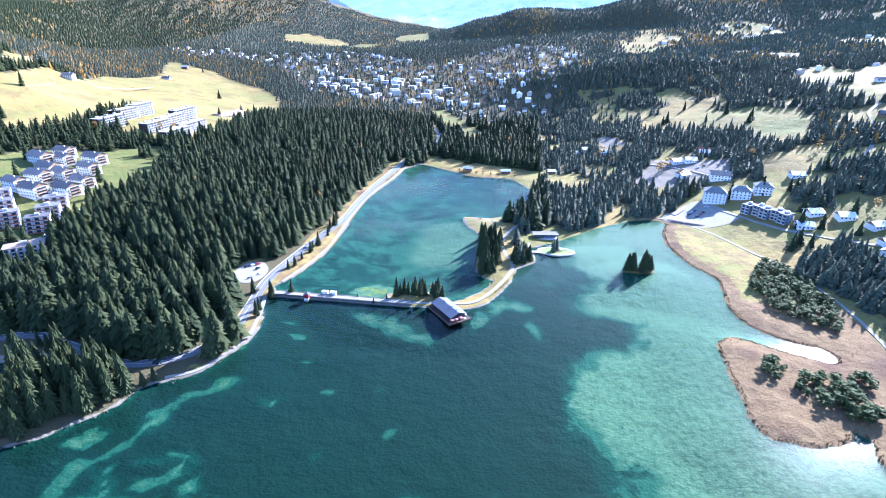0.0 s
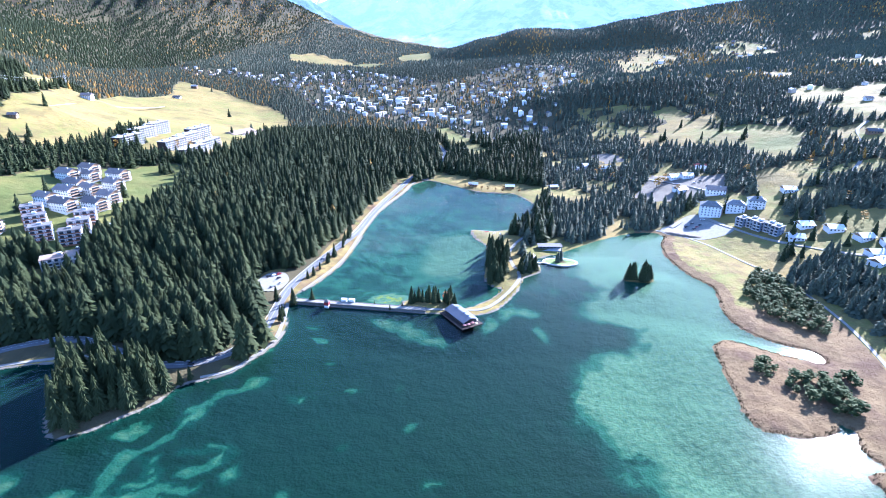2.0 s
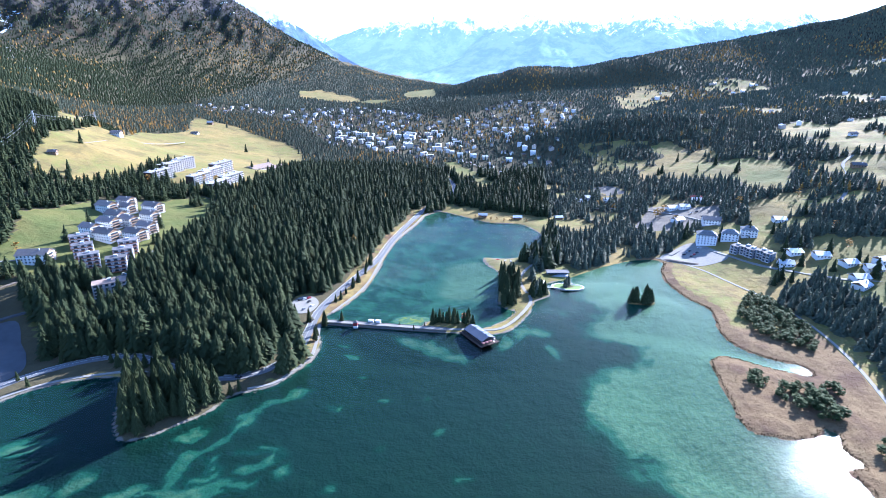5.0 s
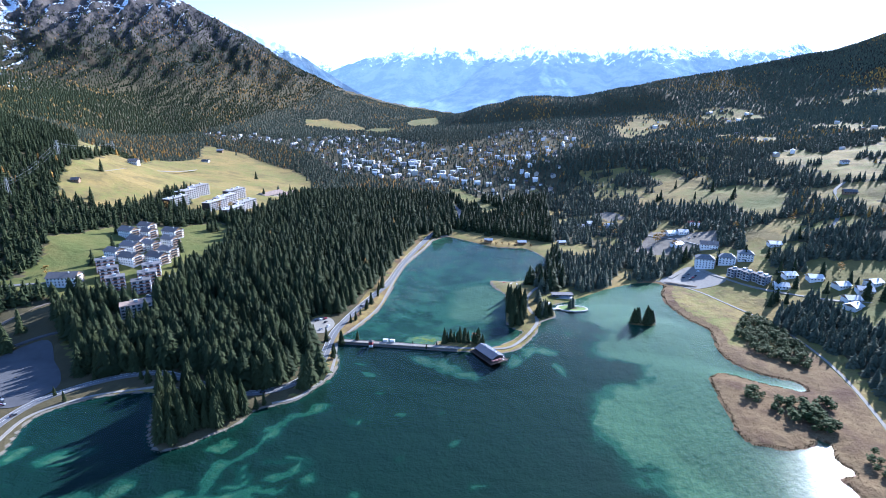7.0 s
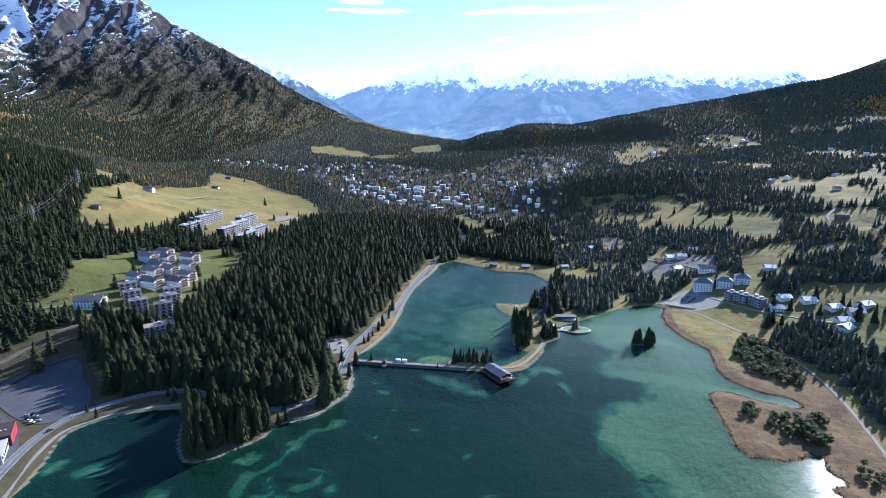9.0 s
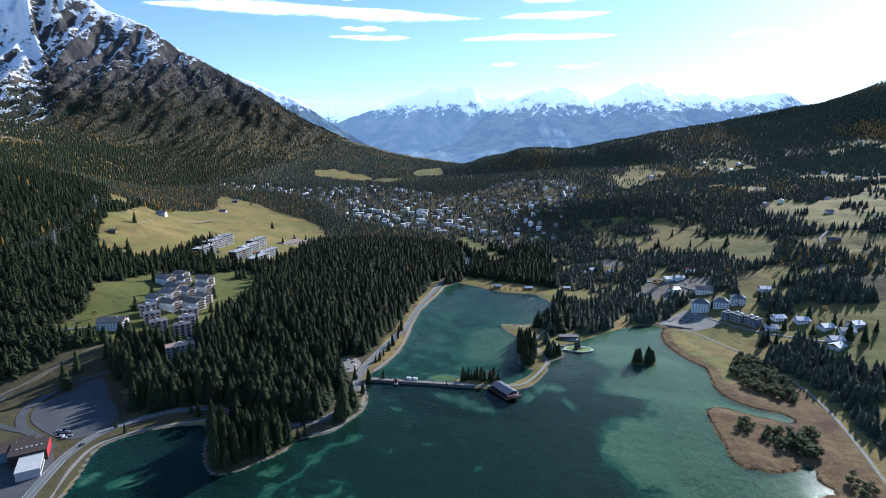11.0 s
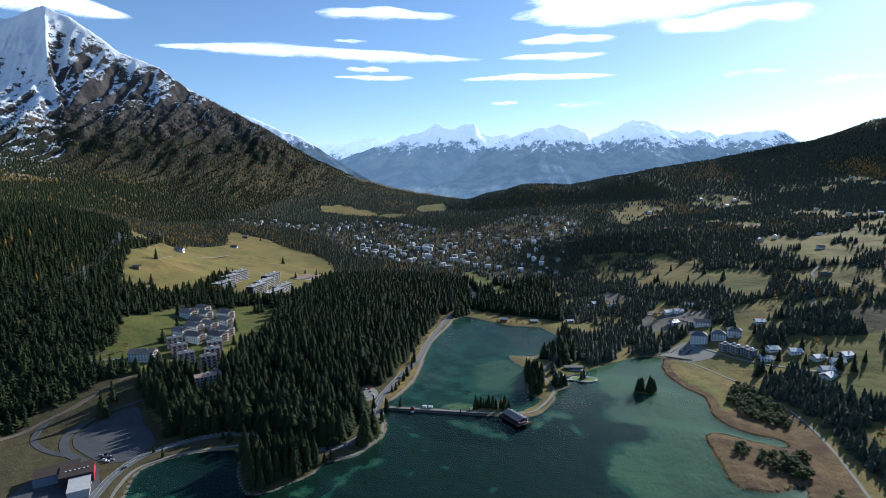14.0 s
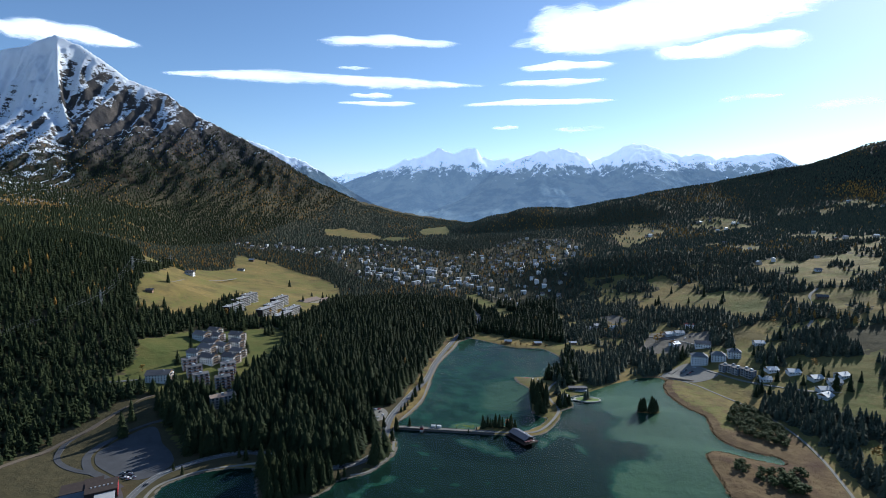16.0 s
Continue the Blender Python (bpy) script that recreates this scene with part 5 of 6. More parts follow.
for i, (x, y, turn) in enumerate([(301, 543, 10), (320, 529, 0), (335, 508, 15), (347, 491, -10), (328, 476, 5), (361, 503, 20), (322, 461, 35), (284, 520, -8), (222, 714, 15), (237, 713, 5), (261, 738, -10), (219, 671, 30), (149, 787, 10), (106, 800, 0), (124, 812, 20), (322, 632, 0)]):
    m = Matrix.Translation((x, y, ground_at(x, y))) @ Matrix.Rotation(radians(turn), 4, "Z")
    if i:
        copy_thing(chalet, m)
    else:
        chalet.matrix_basis = m
put(house("farmhouse", "long grey farm building on the eastern pasture", 16, 9, 1, 2.6, WOOD, ROOF, True, 0, False, "farmhouse"), 474, 772, -10)
put(house("farmhouse", "white farmhouse high on the pasture", 11, 8, 1, 2.4, WHITE, ROOF), 548, 934, 5)
put(house("shed", "red-roofed shed beside the gravel yard", 14, 9, 1, 2.6, CREAM, material("red_tiles", (0.35, 0.10, 0.07), 0.8)), 262, 748, -10)


# small buildings and golden shrubs on the upper lake's far shore
for i, (x, y) in enumerate(((-34, 696), (14, 692), (70, 700))):
    put(house("pavilion", "low wooden shelter on the lake promenade", 11, 6, 1, 1.6, WOOD, PALEROOF, True, 0, False, "shelter", False), x, y, 8 * i)
plant_things("small russet autumn tree on the promenade", "russet trees on the promenade", [(-44, 690), (-38, 688), (-30, 683), (-22, 681), (-14, 680), (-4, 679), (6, 679), (16, 680), (26, 676)], 4, 8, LEAFY_SHAPES,
             foliage_material("russet_leaves", (0.16, 0.08, 0.03), (0.30, 0.18, 0.06)), "autumn_tree", seed=61, trunk=0.02)


# village
def village():
    r = random.Random(8)
    looks = [("chalet", WHITE, ROOF, 12, 10, 2, 3.0), ("house", CREAM, ROOF, 13, 11, 2, 3.2), ("house", WHITE, PALEROOF, 14, 11, 3, 2.6), ("chalet", WOOD, ROOF, 12, 10, 2, 3.0), ("house", CREAM, PALEROOF, 16, 12, 3, 3.2), ("chalet", CREAM, ROOF, 11, 10, 2, 3.4)]
    words = {"chalet": "chalet in the village", "house": "house in the village"}
    colours = {"white_render": "white", "cream_render": "cream", "weathered_wood": "brown wooden"}
    kinds = [house(n, f"{colours[w.name]} {words[n]} with {'pale' if ro is PALEROOF else 'dark'} pitched roof", a, b, s, g, w, ro, False, 0, False, "house", False) for n, w, ro, a, b, s, g in looks]
    big = [flats("apartment_block", "white flat-roofed village apartment block", 30, 14, 4, WHITE, PALEROOF, 1, rail=CREAM), flats("apartment_block", "cream village hotel block", 24, 15, 5, CREAM, PALEROOF, 1, rail=WHITE)]
    poly, taken, used = np.array(VILLAGE), [], set()
    spots = []
    while len(spots) < 400:
        x, y = r.uniform(-1136, 200), r.uniform(950, 1890)
        if not inside(np.array([x]), np.array([y]), poly)[0] or inside(np.array([x]), np.array([y]), np.array(OPEN["green"]))[0]:
            continue
        core = -480 < x < -130 and 1120 < y < 1420
        if any((x - a) ** 2 + (y - b) ** 2 < (16 if core else 19) ** 2 for a, b in taken) or (not core and r.random() < 0.25):
            continue
        taken.append((x, y))
        spots.append((x, y, core))
    while len(spots) < 460:
        x, y = r.uniform(420, 1300), r.uniform(1050, 2100)
        if density(np.array([x]), np.array([y]))[0] < 0.3:
            spots.append((x, y, False))
    for x, y, core in spots:
        large = core and r.random() < 0.4
        k = r.choice(big if large else kinds)
        m = Matrix.Translation((x, y, ground_at(x, y))) @ Matrix.Rotation(radians(r.choice((0, 90, 180)) + r.uniform(-25, 25)), 4, "Z") @ Matrix.Scale(r.uniform(0.74, 0.95), 4)
        if k.name in used:
            copy_thing(k, m)
        else:
            used.add(k.name)
            k.matrix_basis = m
            tagged(k, group="houses of the village")


village()


# sports centre by the car park
def sports_centre():
    base = new("sports_centre")
    turn = Matrix.Rotation(radians(38), 4, "Z")
    for n, mat, roofmat, x0, x1, y0, y1, h in (("hall", BLUEGREY, DARKWOOD, -30, -8, 4, 24, 8.0), ("main_block", DARKWOOD, DARKWOOD, -10, 16, -8, 16, 9.0), ("annexe", CONCRETE, CONCRETE, -2, 14, -34, -8, 7.0), ("link", DARKWOOD, DARKWOOD, -12, 4, 16, 30, 6.5)):
        bm = bmesh.new()
        box(bm, x0, x1, y0, y1, -2, h)
        b = part(n, bm, mat, base)
        bm = bmesh.new()
        box(bm, x0 - 0.3, x1 + 0.3, y0 - 0.3, y1 + 0.3, h, h + 0.5)
        part("roof", bm, roofmat, b)
    for i in range(4):
        bm = bmesh.new()
        box(bm, 16.02, 16.25, -7.5, 15.5, 0.8 + 2.1 * i, 2.3 + 2.1 * i)
        part("red_panel", bm, RED, base, "bright red cladding band")
    for i in range(5):
        window(base, 14.05, -31 + 5 * i, 3.6, 90, 3.2, 3.0)
    for i in range(6):
        bm = bmesh.new()
        box(bm, -6 + 3.4 * i, -4.6 + 3.4 * i, 2, 3.2, 9.5, 10.1)
        part("skylight", bm, PALEROOF, base)
    base.matrix_basis = Matrix.Translation((-347, 190, 2)) @ turn @ Matrix.Scale(0.85, 4)
    tagged(base, "flat-roofed sports centre with bright red side and grey hall", "sports centre")


sports_centre()


# boathouse restaurant on the dam
FADED = material("faded_red_cloth", (0.36, 0.16, 0.14), 0.9, spread=0.1)
BOATROOF = material("bluegrey_metal_roof", (0.085, 0.095, 0.12), 0.7, metal=0.0, spread=0.12)


def boathouse():
    base = new("boathouse")
    bm = bmesh.new()
    box(bm, -14, 15.5, -9.5, 8, 0.9, 1.25)
    deck = part("deck", bm, DARKWOOD, base, "dark timber deck over the water")
    for i in range(9):
        for y in (-9, 0, 7.4):
            bm = bmesh.new()
            bmesh.ops.create_cone(bm, segments=8, radius1=0.2, radius2=0.18, depth=4.4, cap_ends=True, matrix=Matrix.Translation((-13.5 + 3.5 * i, y, -1.3)))
            part("pile", bm, DARKWOOD, deck)
    bm = bmesh.new()
    prism(bm, 23, 11, 1.2, 4.0, 2.1)
    part("wall", bm, DARKWOOD, base, "dark timber walls")
    bm = bmesh.new()
    gable_roof(bm, 23, 11, 4.0, 2.1, 1.0, 0.3)
    roof = part("roof", bm, BOATROOF, base, "blue-grey metal roof")
    for x in (-6, 3, 8):
        bm = bmesh.new()
        box(bm, x - 0.5, x + 0.5, 0.6, 1.6, 5.4, 7.2)
        part("chimney", bm, WHITE, roof)
    for i in range(7):
        window(base, -10 + 3.3 * i, -5.5, 2.9, 0, 2.0, 1.5)
    for i in range(3):
        window(base, 12, -3.2 + 3.2 * i, 2.9, 90, 2.0, 1.6)
    for i in range(10):
        bm = bmesh.new()
        box(bm, -14 + 3.25 * i, -13.88 + 3.25 * i, -9.5, -9.38, 1.25, 2.3)
        part("rail_post", bm, WOOD, base)
    bm = bmesh.new()
    box(bm, -14, 15.5, -9.48, -9.40, 2.2, 2.32)
    box(bm, 15.4, 15.5, -9.4, 8, 2.2, 2.32)
    part("handrail", bm, WOOD, base)
    base.matrix_basis = Matrix.Translation((-13.5, 346.5, 0)) @ Matrix.Rotation(radians(-50), 4, "Z")
    tagged(base, "dark timber boathouse restaurant with blue-grey metal roof on piles", "boathouse")
    for i, (u, v) in enumerate(((13.4, -6), (13.8, -3), (13.5, 0.5), (13.7, 4), (10, 6.9), (6, 6.8))):
        t = new("parasol" if i < 3 else "terrace_table")
        bm = bmesh.new()
        if i < 3:
            bmesh.ops.create_cone(bm, segments=8, radius1=1.5, radius2=0.05, depth=0.6, cap_ends=True, matrix=Matrix.Translation((0, 0, 2.4)))
            part("canopy", bm, FADED, t, "faded red canopy")
            bm = bmesh.new()
            box(bm, -0.04, 0.04, -0.04, 0.04, 0, 2.2)
            part("pole", bm, WOOD, t)
        else:
            box(bm, -0.9, 0.9, -0.5, 0.5, 0.7, 0.76)
            part("tabletop", bm, WHITE, t)
            bm = bmesh.new()
            box(bm, -0.1, 0.1, -0.1, 0.1, 0, 0.7)
            part("leg", bm, DARKWOOD, t)
        t.matrix_basis = base.matrix_basis @ Matrix.Translation((u, v, 1.26))
        tagged(t, "red parasol on the boathouse terrace" if i < 3 else "white table on the boathouse terrace", "parasol" if i < 3 else "table")


boathouse()


PALESTONE = material("pale_stone", (0.48, 0.46, 0.41), 0.9, spread=0.15, scale=1.0)

# dam with its parapets, gate hut and kiosk
def dam():
    base = new("dam_wall")
    for y0, y1, h in ((351.2, 351.9, 1.9), (356.3, 356.9, 1.65)):
        for i in range(28):
            bm = bmesh.new()
            x = -141 + 3.6 * i
            box(bm, x, x + 3.52, y0, y1, -4, h + 0.05 * ((i * 7) % 3))
            part("parapet", bm, STONE, base)
    bm = bmesh.new()
    box(bm, -141, -40, 349.8, 351.2, -5, 0.35)
    part("footing", bm, STONE, base)
    bm = bmesh.new()
    box(bm, -141, -42, 351.9, 356.3, -4, 1.2)
    part("core", bm, CONCRETE, base)
    bm = bmesh.new()
    box(bm, -141.5, -41.5, 351.95, 356.25, 1.2, 1.5)
    part("walkway", bm, GRAVEL, base, "pale gravel walkway on top")
    tagged(base, "long stone dam wall between the two lakes", "dam")
    hut = new("gate_hut")
    bm = bmesh.new()
    box(bm, -1.6, 1.6, -1.8, 1.8, -3, 3.0)
    part("wall", bm, WHITE, hut)
    bm = bmesh.new()
    box(bm, -1.66, 1.66, -1.86, 1.84, 0.2, 3.05)
    part("boarding", bm, material("dark_red_boards", (0.20, 0.03, 0.03), 0.8), hut, "dark red boarding")
    bm = bmesh.new()
    bmesh.ops.create_cone(bm, segments=4, radius1=2.9, radius2=0.1, depth=1.6, cap_ends=True, matrix=Matrix.Translation((0, 0, 3.8)) @ Matrix.Rotation(radians(45), 4, "Z"))
    part("roof", bm, ROOF, hut)
    put(hut, -115, 350.2, z=1.4)
    tagged(hut, "small red gate hut with pyramid roof on the dam", "hut")
    for x in (-104, -98):
        stall = new("kiosk")
        bm = bmesh.new()
        box(bm, -2, 2, -1, 1, -0.3, 2.2)
        part("wall", bm, WHITE, stall)
        bm = bmesh.new()
        box(bm, -2.3, 2.3, -1.4, 1.2, 2.2, 2.45)
        part("roof", bm, PALEROOF, stall)
        put(stall, x, 357.6, z=1.2)
        tagged(stall, "small white kiosk on the dam", "kiosk", group="kiosks on the dam")


dam()


# round lawn islet, footbridge and stage
def lake_park():
    wall = new("islet_wall")
    cx, cy, a, b, turn = ISLETS[1]
    n = 44
    for i in range(n):
        t0, t1 = 6.283 * i / n, 6.283 * (i + 0.93) / n
        bm = bmesh.new()
        ring = []
        for t, k in ((t0, 1.0), (t1, 1.0), (t1, 0.88), (t0, 0.88)):
            ring.append((cx + a * 1.02 * k * math.cos(t), cy + b * 1.04 * k * math.sin(t)))
        lo, hi = [bm.verts.new((x, y, -0.8)) for x, y in ring], [bm.verts.new((x, y, 0.95)) for x, y in ring]
        bm.faces.new(hi)
        for j in range(4):
            bm.faces.new([lo[j], lo[(j + 1) % 4], hi[(j + 1) % 4], hi[j]])
        part("stone_block", bm, PALESTONE, wall)
    tagged(wall, "pale stone ring wall of the round lawn islet", "wall")
    lawn = new("lawn")
    bm = bmesh.new()
    bmesh.ops.create_cone(bm, segments=32, radius1=1, radius2=1, depth=0.6, cap_ends=True, matrix=Matrix.Translation((cx, cy, 0.45)) @ Matrix.Diagonal((a * 0.88, b * 0.88, 1, 1)))
    part("turf", bm, LAWN, lawn)
    tagged(lawn, "green lawn inside the islet's stone ring", "lawn")
    plant_things("dark spruce on the round lawn islet", "", [(61, 462), (62.5, 463)], 8, 10, FULL_SHAPES, NEEDLES, seed=31)
    for i in range(4):
        bench = new("bench")
        bm = bmesh.new()
        box(bm, -0.9, 0.9, -0.25, 0.25, 0.4, 0.5)
        part("seat", bm, WHITE, bench)
        bm = bmesh.new()
        box(bm, -0.9, 0.9, 0.25, 0.35, 0.4, 1.0)
        part("backrest", bm, WHITE, bench)
        for x in (-0.7, 0.7):
            bm = bmesh.new()
            box(bm, x - 0.06, x + 0.06, -0.2, 0.2, 0, 0.4)
            part("leg", bm, WHITE, bench)
        put(bench, 66 + 2.4 * i, 464 - 0.3 * i, 10, 0.75)
        tagged(bench, "white bench on the round islet lawn", "bench", group="benches on the islet")
    bridge = new("footbridge")
    for (x0, y0), (x1, y1) in (((42, 440), (41.5, 474)), ((42.5, 455), (50, 456))):
        d = math.hypot(x1 - x0, y1 - y0)
        m = Matrix.Translation((x0, y0, 0.9)) @ Matrix.Rotation(math.atan2(y1 - y0, x1 - x0), 4, "Z")
        n = int(d / 1.2)
        for i in range(n):
            bm = bmesh.new()
            box(bm, i * d / n, (i + 0.95) * d / n, -1.0, 1.0, -0.15, 0.1, m)
            part("plank", bm, PALESTONE, bridge)
        for s in (-1, 1):
            bm = bmesh.new()
            box(bm, 0, d, s * 0.98 - 0.05, s * 0.98 + 0.05, 0.95, 1.05, m)
            part("handrail", bm, WHITE, bridge)
        for i in range(int(d / 4) + 1):
            bm = bmesh.new()
            box(bm, 4 * i, 4 * i + 0.2, -0.9, 0.9, -3.2, -0.15, m)
            part("pier", bm, CONCRETE, bridge)
    tagged(bridge, "pale footbridge to the round lawn islet", "bridge")
    stage = new("pavilion")
    bm = bmesh.new()
    box(bm, -11, 11, -5, 5, -2.5, 0.5)
    part("platform", bm, CONCRETE, stage)
    bm = bmesh.new()
    box(bm, -10.5, 10.5, 0, 4.6, 0.5, 3.4)
    part("wall", bm, BLUEGREY, stage)
    bm = bmesh.new()
    v = box(bm, -11.5, 11.5, -3.4, 5.2, 3.4, 3.8)
    part("roof", bm, ROOF, stage, "low slate-grey roof")
    for i in range(6):
        window(stage, -8.5 + 3.4 * i, 0, 2.0, 0, 2.2, 1.8)
    put(stage, 56, 489, 8, 1.0)
    tagged(stage, "low grey lakeside pavilion with flat roof", "pavilion")
    for i, (x, y) in enumerate(((-6, 527), (2, 523), (8, 521))):
        boat = new("rowing_boat")
        bm = bmesh.new()
        rings = []
        for k, (u, w, h) in enumerate(((-2, 0.5, 0.5), (-1, 0.75, 0.45), (0.6, 0.75, 0.45), (2, 0.1, 0.6))):
            rings.append([bm.verts.new(q) for q in ((u, -w, h), (u, -w * 0.5, 0), (u, w * 0.5, 0), (u, w, h))])
        for p0, p1 in zip(rings, rings[1:]):
            for j in range(3):
                bm.faces.new([p0[j], p0[j + 1], p1[j + 1], p1[j]])
        bm.faces.new(rings[0])
        part("hull", bm, WHITE if i else RED, boat)
        bm = bmesh.new()
        box(bm, -0.3, 0.1, -0.7, 0.7, 0.3, 0.36)
        part("thwart", bm, WOOD, boat)
        put(boat, x, y, 40 * i + 20)
        tagged(boat, "small rowing boat drawn up on the beach", "boat", group="boats on the beach")


LAWN = material("lawn_grass", (0.16, 0.22, 0.06), 0.95, spread=0.3, scale=0.3, fine=2.0)
lake_park()


# ---- cars ----
def car(label, paint):
    base = new("car")
    bm = bmesh.new()
    side = [(-2.1, 0.35), (-2.15, 0.75), (-1.95, 0.95), (0.9, 0.95), (2.0, 0.8), (2.15, 0.55), (2.1, 0.35)]
    l, r = [bm.verts.new((x, -0.87, z)) for x, z in side], [bm.verts.new((x, 0.87, z)) for x, z in side]
    bm.faces.new(l[::-1])
    bm.faces.new(r)
    for i in range(len(side)):
        j = (i + 1) % len(side)
        bm.faces.new([l[i], l[j], r[j], r[i]])
    bmesh.ops.bevel(bm, geom=bm.edges[:], offset=0.06, segments=1, affect="EDGES")
    part("body", bm, paint, base)
    bm = bmesh.new()
    v = box(bm, -1.85, 0.95, -0.8, 0.8, 0.93, 1.45)
    for q in v[4:]:
        q.co.x = q.co.x * 0.68 - 0.12
        q.co.y *= 0.82
    cabin = part("cabin", bm, GLASS, base, "dark glazed cabin")
    bm = bmesh.new()
    box(bm, -1.3, 0.45, -0.64, 0.64, 1.45, 1.5)
    part("roof", bm, paint, cabin)
    for x in (-1.35, 1.35):
        for y in (-0.82, 0.82):
            bm = bmesh.new()
            bmesh.ops.create_cone(bm, segments=12, radius1=0.33, radius2=0.33, depth=0.22, cap_ends=True, matrix=Matrix.Translation((x, y, 0.33)) @ Matrix.Rotation(radians(90), 4, "X"))
            part("wheel", bm, DARKWOOD, base)
    return tagged(base, label, "car")


PAINTS = [material("car_dark", (0.02, 0.022, 0.03), 0.25, spread=0.05, bump=0, spec=0.6), material("car_white", (0.75, 0.75, 0.76), 0.3, spread=0.05, bump=0, spec=0.6),
          material("car_silver", (0.42, 0.44, 0.47), 0.3, metal=0.5, spread=0.05, bump=0), material("car_red", (0.4, 0.03, 0.03), 0.3, spread=0.05, bump=0, spec=0.6)]
CARS = [car(f"{c} car parked on paved ground", p) for c, p in zip(("dark", "white", "silver", "red"), PAINTS)]
SPOTS = [(-171, 262.5, 6, 0), (-177, 386, 60, 0), (-174, 389, 60, 1), (-168, 385, 70, 0), (-167, 370, 65, 2), (-163, 378, 70, 1), (-171, 392, 60, 3), (-355, 227, 30, 2), (-351, 224, 30, 0), (-347, 221, 30, 1), (-343, 219, 30, 1),
         (-352, 230, 30, 0), (-348, 227, 30, 2), (-345, 225, 30, 0), (-341, 222, 30, 2), (-322, 212, 70, 0), (200, 566, 40, 0), (204, 570, 40, 2), (208, 574, 40, 0), (206, 560, 40, 0), (210, 564, 40, 3), (214, 568, 40, 0), (220, 580, 0, 1),
         (-353, 432, 80, 1), (-348, 388, 30, 1), (-372, 376, 10, 2), (-380, 376, 10, 1), (-398, 374, 10, 0), (240, 690, 20, 1), (248, 694, 20, 0), (222, 690, 20, 2), (-153.5, 352, 80, 0), (-147, 430, 80, 2)]
seen = set()
for x, y, turn, k in SPOTS:
    m = Matrix.Translation((x, y, max(ground_at(x, y), 0.5) + 0.33)) @ Matrix.Rotation(radians(turn), 4, "Z")
    if k in seen:
        copy_thing(CARS[k], m)
    else:
        seen.add(k)
        CARS[k].matrix_basis = m

# ---- shore stones ----
def shore_stones():
    """Rubble along the western waterlines."""
    r = np.random.RandomState(4)
    V, F = [], []
    lines = [MAIN_LAKE[:76], UPPER_LAKE[:44]]
    cube = np.array([(x, y, z) for z in (0, 1) for x, y in ((-1, -1), (1, -1), (1, 1), (-1, 1))], float) * (0.5, 0.5, 0.8)
    faces = np.array([(0, 1, 5, 4), (1, 2, 6, 5), (2, 3, 7, 6), (3, 0, 4, 7), (4, 5, 6, 7)])
    for line in lines:
        for a, b in zip(line[:-1], line[1:]):
            for t in np.arange(0, 1, 1.0 / max(1, np.hypot(*(b - a)) / 0.8)):
                q = a + t * (b - a) + r.normal(0, 0.7, 2)
                s = r.uniform(0.2, 0.55)
                F.append(faces + 8 * len(V))
                V.append((cube + r.uniform(-0.18, 0.18, (8, 3))) * s + (q[0], q[1], -0.3))
    tagged(mesh_object("shore_stones", np.concatenate(V), np.concatenate(F), STONE), "grey rubble stones along the waterline", "stones", kind="stuff")


shore_stones()


# ---- clouds ----
def cloud_material():
    m = bpy.data.materials.new("cloud")
    k = Nodes(m)
    edge = k.math("ADD", k.attr("core"), k.math("MULTIPLY", k.math("SUBTRACT", k.noise(0.007, 8, 0.66, (0.5, 1, 2.6)), 0.5), 1.5))
    k.put(k.p.inputs["Alpha"], k.step(edge, 0.2, 1.05))
    k.p.inputs["Base Color"].default_value = (0.9, 0.9, 0.9, 1)
    # The sunlit white of the clouds is put in as emission.
    k.p.inputs["Emission Color"].default_value = (0.93, 0.96, 1.0, 1)
    k.p.inputs["Emission Strength"].default_value = 0.9
    k.p.inputs["Roughness"].default_value = 1.0
    return m


CLOUDS = [(-1528, 4067, 1190, 1250, 52, 1.0), (-1042, 4136, 1480, 560, 52, 1.0), (-3020, 3132, 1341, 440, 85, 1.0), (1484, 4120, 1339, 517, 98, 1.0), (807, 4120, 1449, 884, 162, 1.0), (1083, 4120, 1586, 1049, 204, 1.0), (351, 4120, 1561, 332, 142, 0.8), (336, 4120, 1237, 372, 41, 0.9), (1600, 3882, 1570, 640, 70, 1.0), (340, 4293, 1278, 360, 40, 1.0),
          (-1236, 4182, 1076, 183, 30, 0.9), (-1173, 4211, 1016, 322, 24, 0.9), (234, 4326, 1161, 433, 32, 0.9), (125, 4359, 1014, 619, 28, 1.0), (1625, 4063, 957, 223, 30, 0.6), (2139, 3841, 865, 219, 46, 0.6),
          (-138, 4388, 820, 117, 24, 0.7), (445, 4369, 796, 212, 30, 0.45), (-1340, 4108, 1279, 146, 18, 0.7)]
CLOUD = cloud_material()
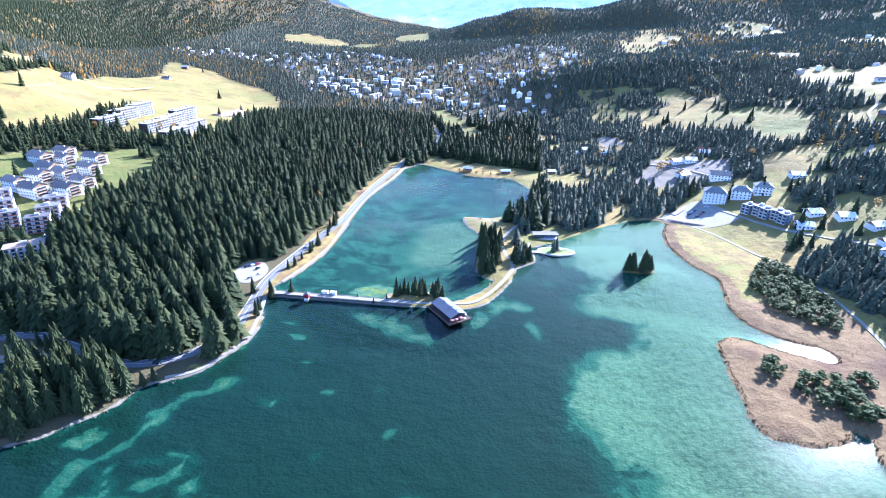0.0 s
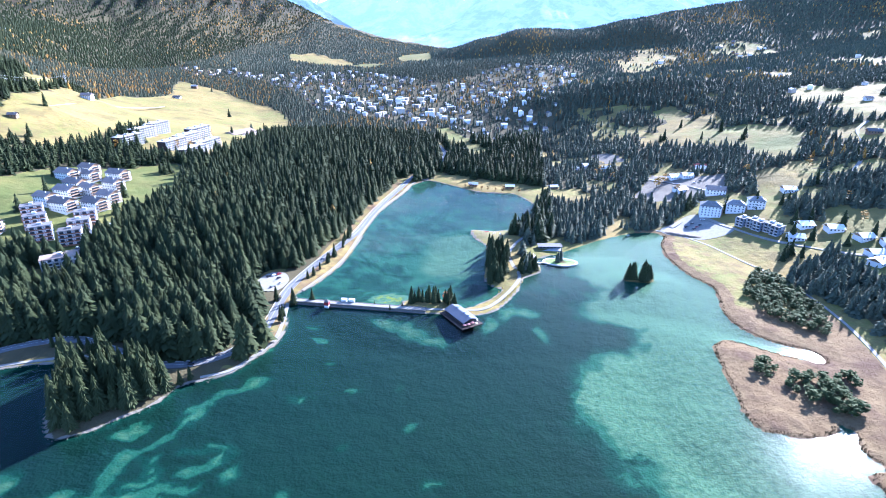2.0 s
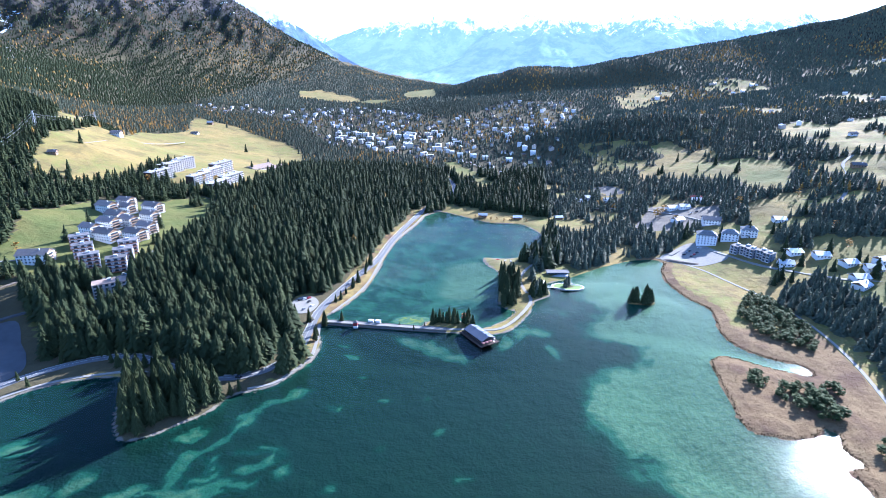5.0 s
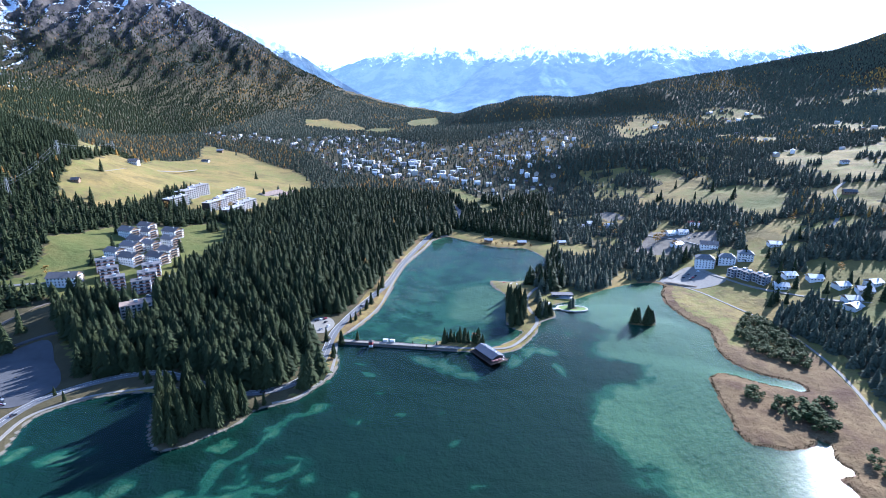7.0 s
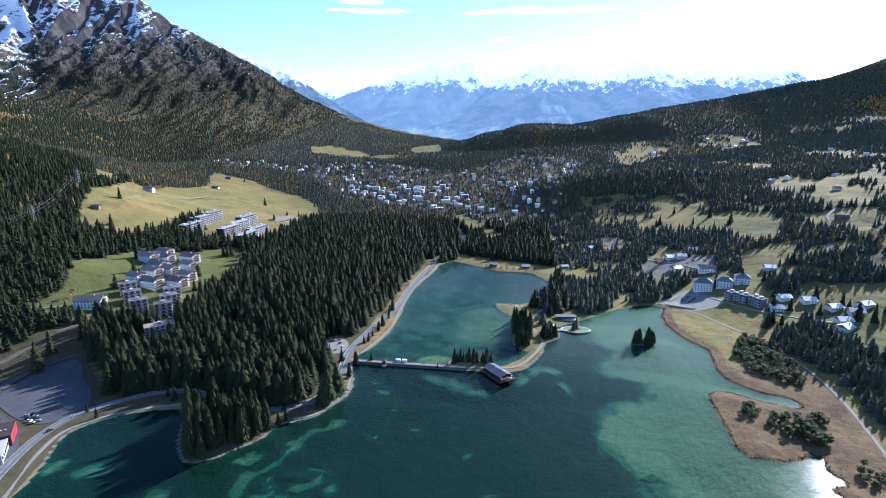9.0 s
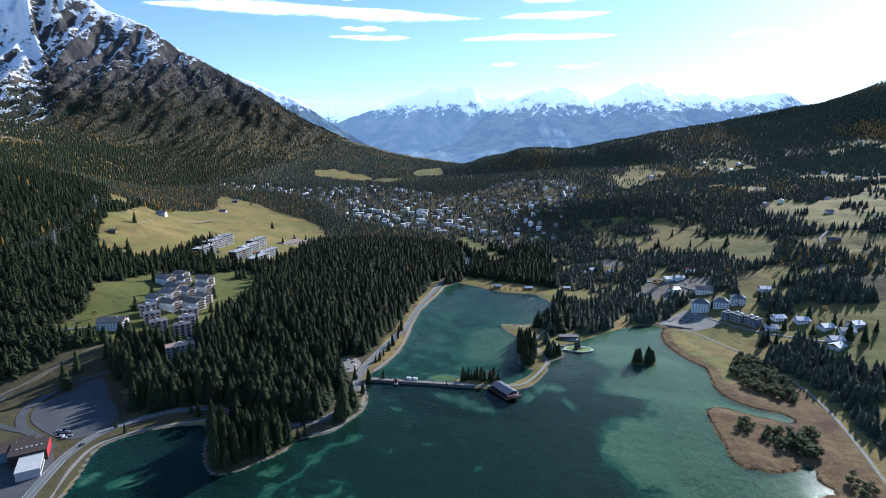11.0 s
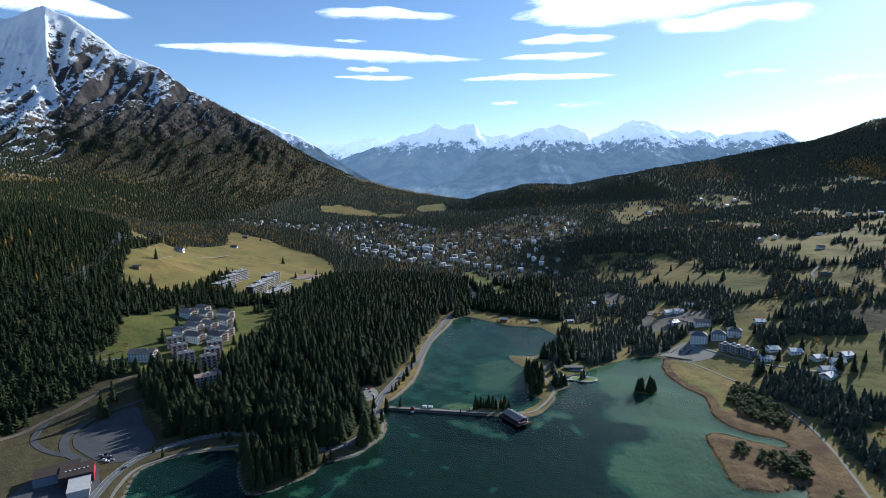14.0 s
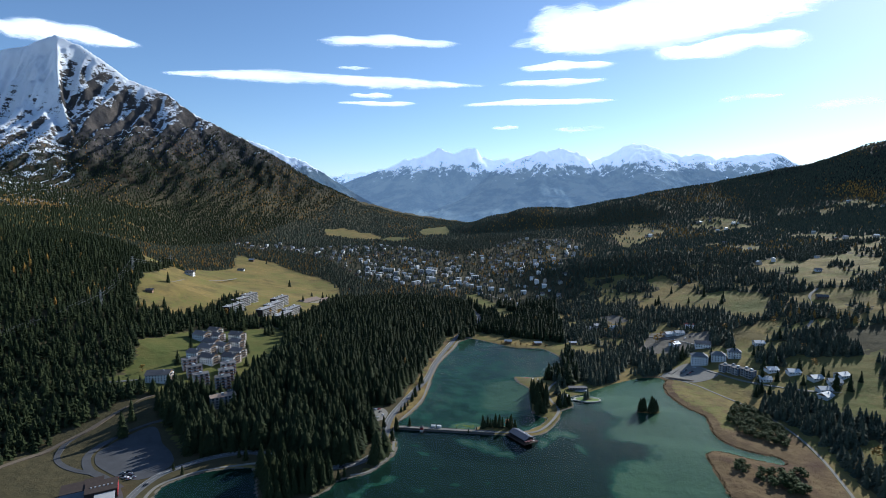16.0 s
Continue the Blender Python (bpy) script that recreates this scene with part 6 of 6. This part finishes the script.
for i, (x, y, z, w, h, core) in enumerate(CLOUDS):
    U, W, f = grid(np.linspace(-1, 1, 41), np.linspace(-1, 1, 17))
    u, v = U.ravel(), W.ravel()
    belly = np.sqrt(np.clip(1 - u * u, 0, 1)) * (0.75 + 0.25 * np.sin(5 * u + i) * np.sin(3.1 * u + 2 * i))
    V = np.stack([u * w * 1.08, 60 * np.cos(v * 1.57) * belly, h * 1.3 * v * belly + 0.12 * h * np.sin(4 * u + i)], 1)
    ob = mesh_object("cloud", V, f, CLOUD, None, [("core", core * np.clip((1 - v * v) * (1 - 0.9 * u ** 4) * 1.1, 0, 1))], True)
    ob.matrix_basis = Matrix.Translation((x, y, z)) @ Matrix.Rotation(-math.atan2(x, y), 4, "Z") @ Matrix.Rotation(radians(180), 4, "Z")
    ob.visible_shadow = False
    tagged(ob, "thin white lens-shaped cloud in the blue sky", "cloud", kind="structure")


# ---- power line on the western slope ----
STEEL = material("galvanised_steel", (0.33, 0.34, 0.35), 0.55, metal=0.6, spread=0.15)


def pylon():
    base = new("power_pylon")
    for sx, sy in ((-1, -1), (1, -1), (1, 1), (-1, 1)):
        bm = bmesh.new()
        v = [bm.verts.new((sx * (w + a), sy * (w + b), z)) for z, w in ((0, 2.2), (26, 0.4)) for a, b in ((-0.12, -0.12), (0.12, -0.12), (0.12, 0.12), (-0.12, 0.12))]
        for j in range(4):
            bm.faces.new([v[j], v[(j + 1) % 4], v[4 + (j + 1) % 4], v[4 + j]])
        part("leg", bm, STEEL, base)
    for i in range(6):
        z, w = 4 * i + 2, 2.2 - 1.8 * (4 * i + 2) / 26
        bm = bmesh.new()
        for s in (-1, 1):
            box(bm, -w, w, s * w - 0.06, s * w + 0.06, z, z + 0.14)
            box(bm, s * w - 0.06, s * w + 0.06, -w, w, z, z + 0.14)
        part("brace", bm, STEEL, base)
    for z, w in ((18, 4.5), (22, 3.6), (25.5, 2.4)):
        bm = bmesh.new()
        box(bm, -w, w, -0.18, 0.18, z, z + 0.3)
        part("cross_arm", bm, STEEL, base)
    return tagged(base, "grey lattice power pylon on the wooded slope", "pylon", group="pylons of the power line")


LINE = [(-640, 330), (-620, 520), (-700, 690), (-760, 880)]
first = pylon()
way = Matrix.Rotation(radians(8), 4, "Z")
feet = [(x, y, ground_at(x, y) - 0.3) for x, y in LINE]
for i, foot in enumerate(feet):
    m = Matrix.Translation(foot) @ way
    if i:
        copy_thing(first, m)
    else:
        first.matrix_basis = m
for (x0, y0, z0), (x1, y1, z1) in zip(feet, feet[1:]):
    span = new("power_cables")
    for side, h in ((-4.3, 17.9), (4.3, 17.9), (-3.4, 21.9), (3.4, 21.9)):
        bm = bmesh.new()
        rows = []
        for k in range(13):
            t = k / 12
            x, y, z = x0 + t * (x1 - x0) + side, y0 + t * (y1 - y0), z0 + t * (z1 - z0) + h - 22 * t * (1 - t)
            rows.append([bm.verts.new((x + a, y, z + b)) for a, b in ((-0.06, 0), (0.05, -0.05), (0.05, 0.06))])
        for p0, p1 in zip(rows, rows[1:]):
            for j in range(3):
                bm.faces.new([p0[j], p0[(j + 1) % 3], p1[(j + 1) % 3], p1[j]])
        part("cable", bm, STEEL, span)
    tagged(span, "thin sagging power cables between two pylons", "cables", group="cable spans of the power line")


# ---- earth heap beside the lakeside car park ----
def earth_heap():
    U, W, f = grid(np.linspace(-1, 1, 33), np.linspace(-1, 1, 13))
    u, v = U.ravel(), W.ravel()
    x, y = 192 + 17 * u + 1.2 * v, 543 - 7 * u + 4 * u * u + 3.2 * v
    hump = np.clip(1 - u ** 4, 0, 1) * np.clip(1 - v * v, 0, 1)
    z = height(x, y) - 0.1 + 1.9 * hump * (1 + 0.35 * waves(x, y, 5, 0.7))
    tagged(mesh_object("soil_bank", np.stack([x, y, z], 1), f, DIRT, None, (), True), "long low bank of bare brown soil beside gravel car park", "soil bank")


earth_heap()
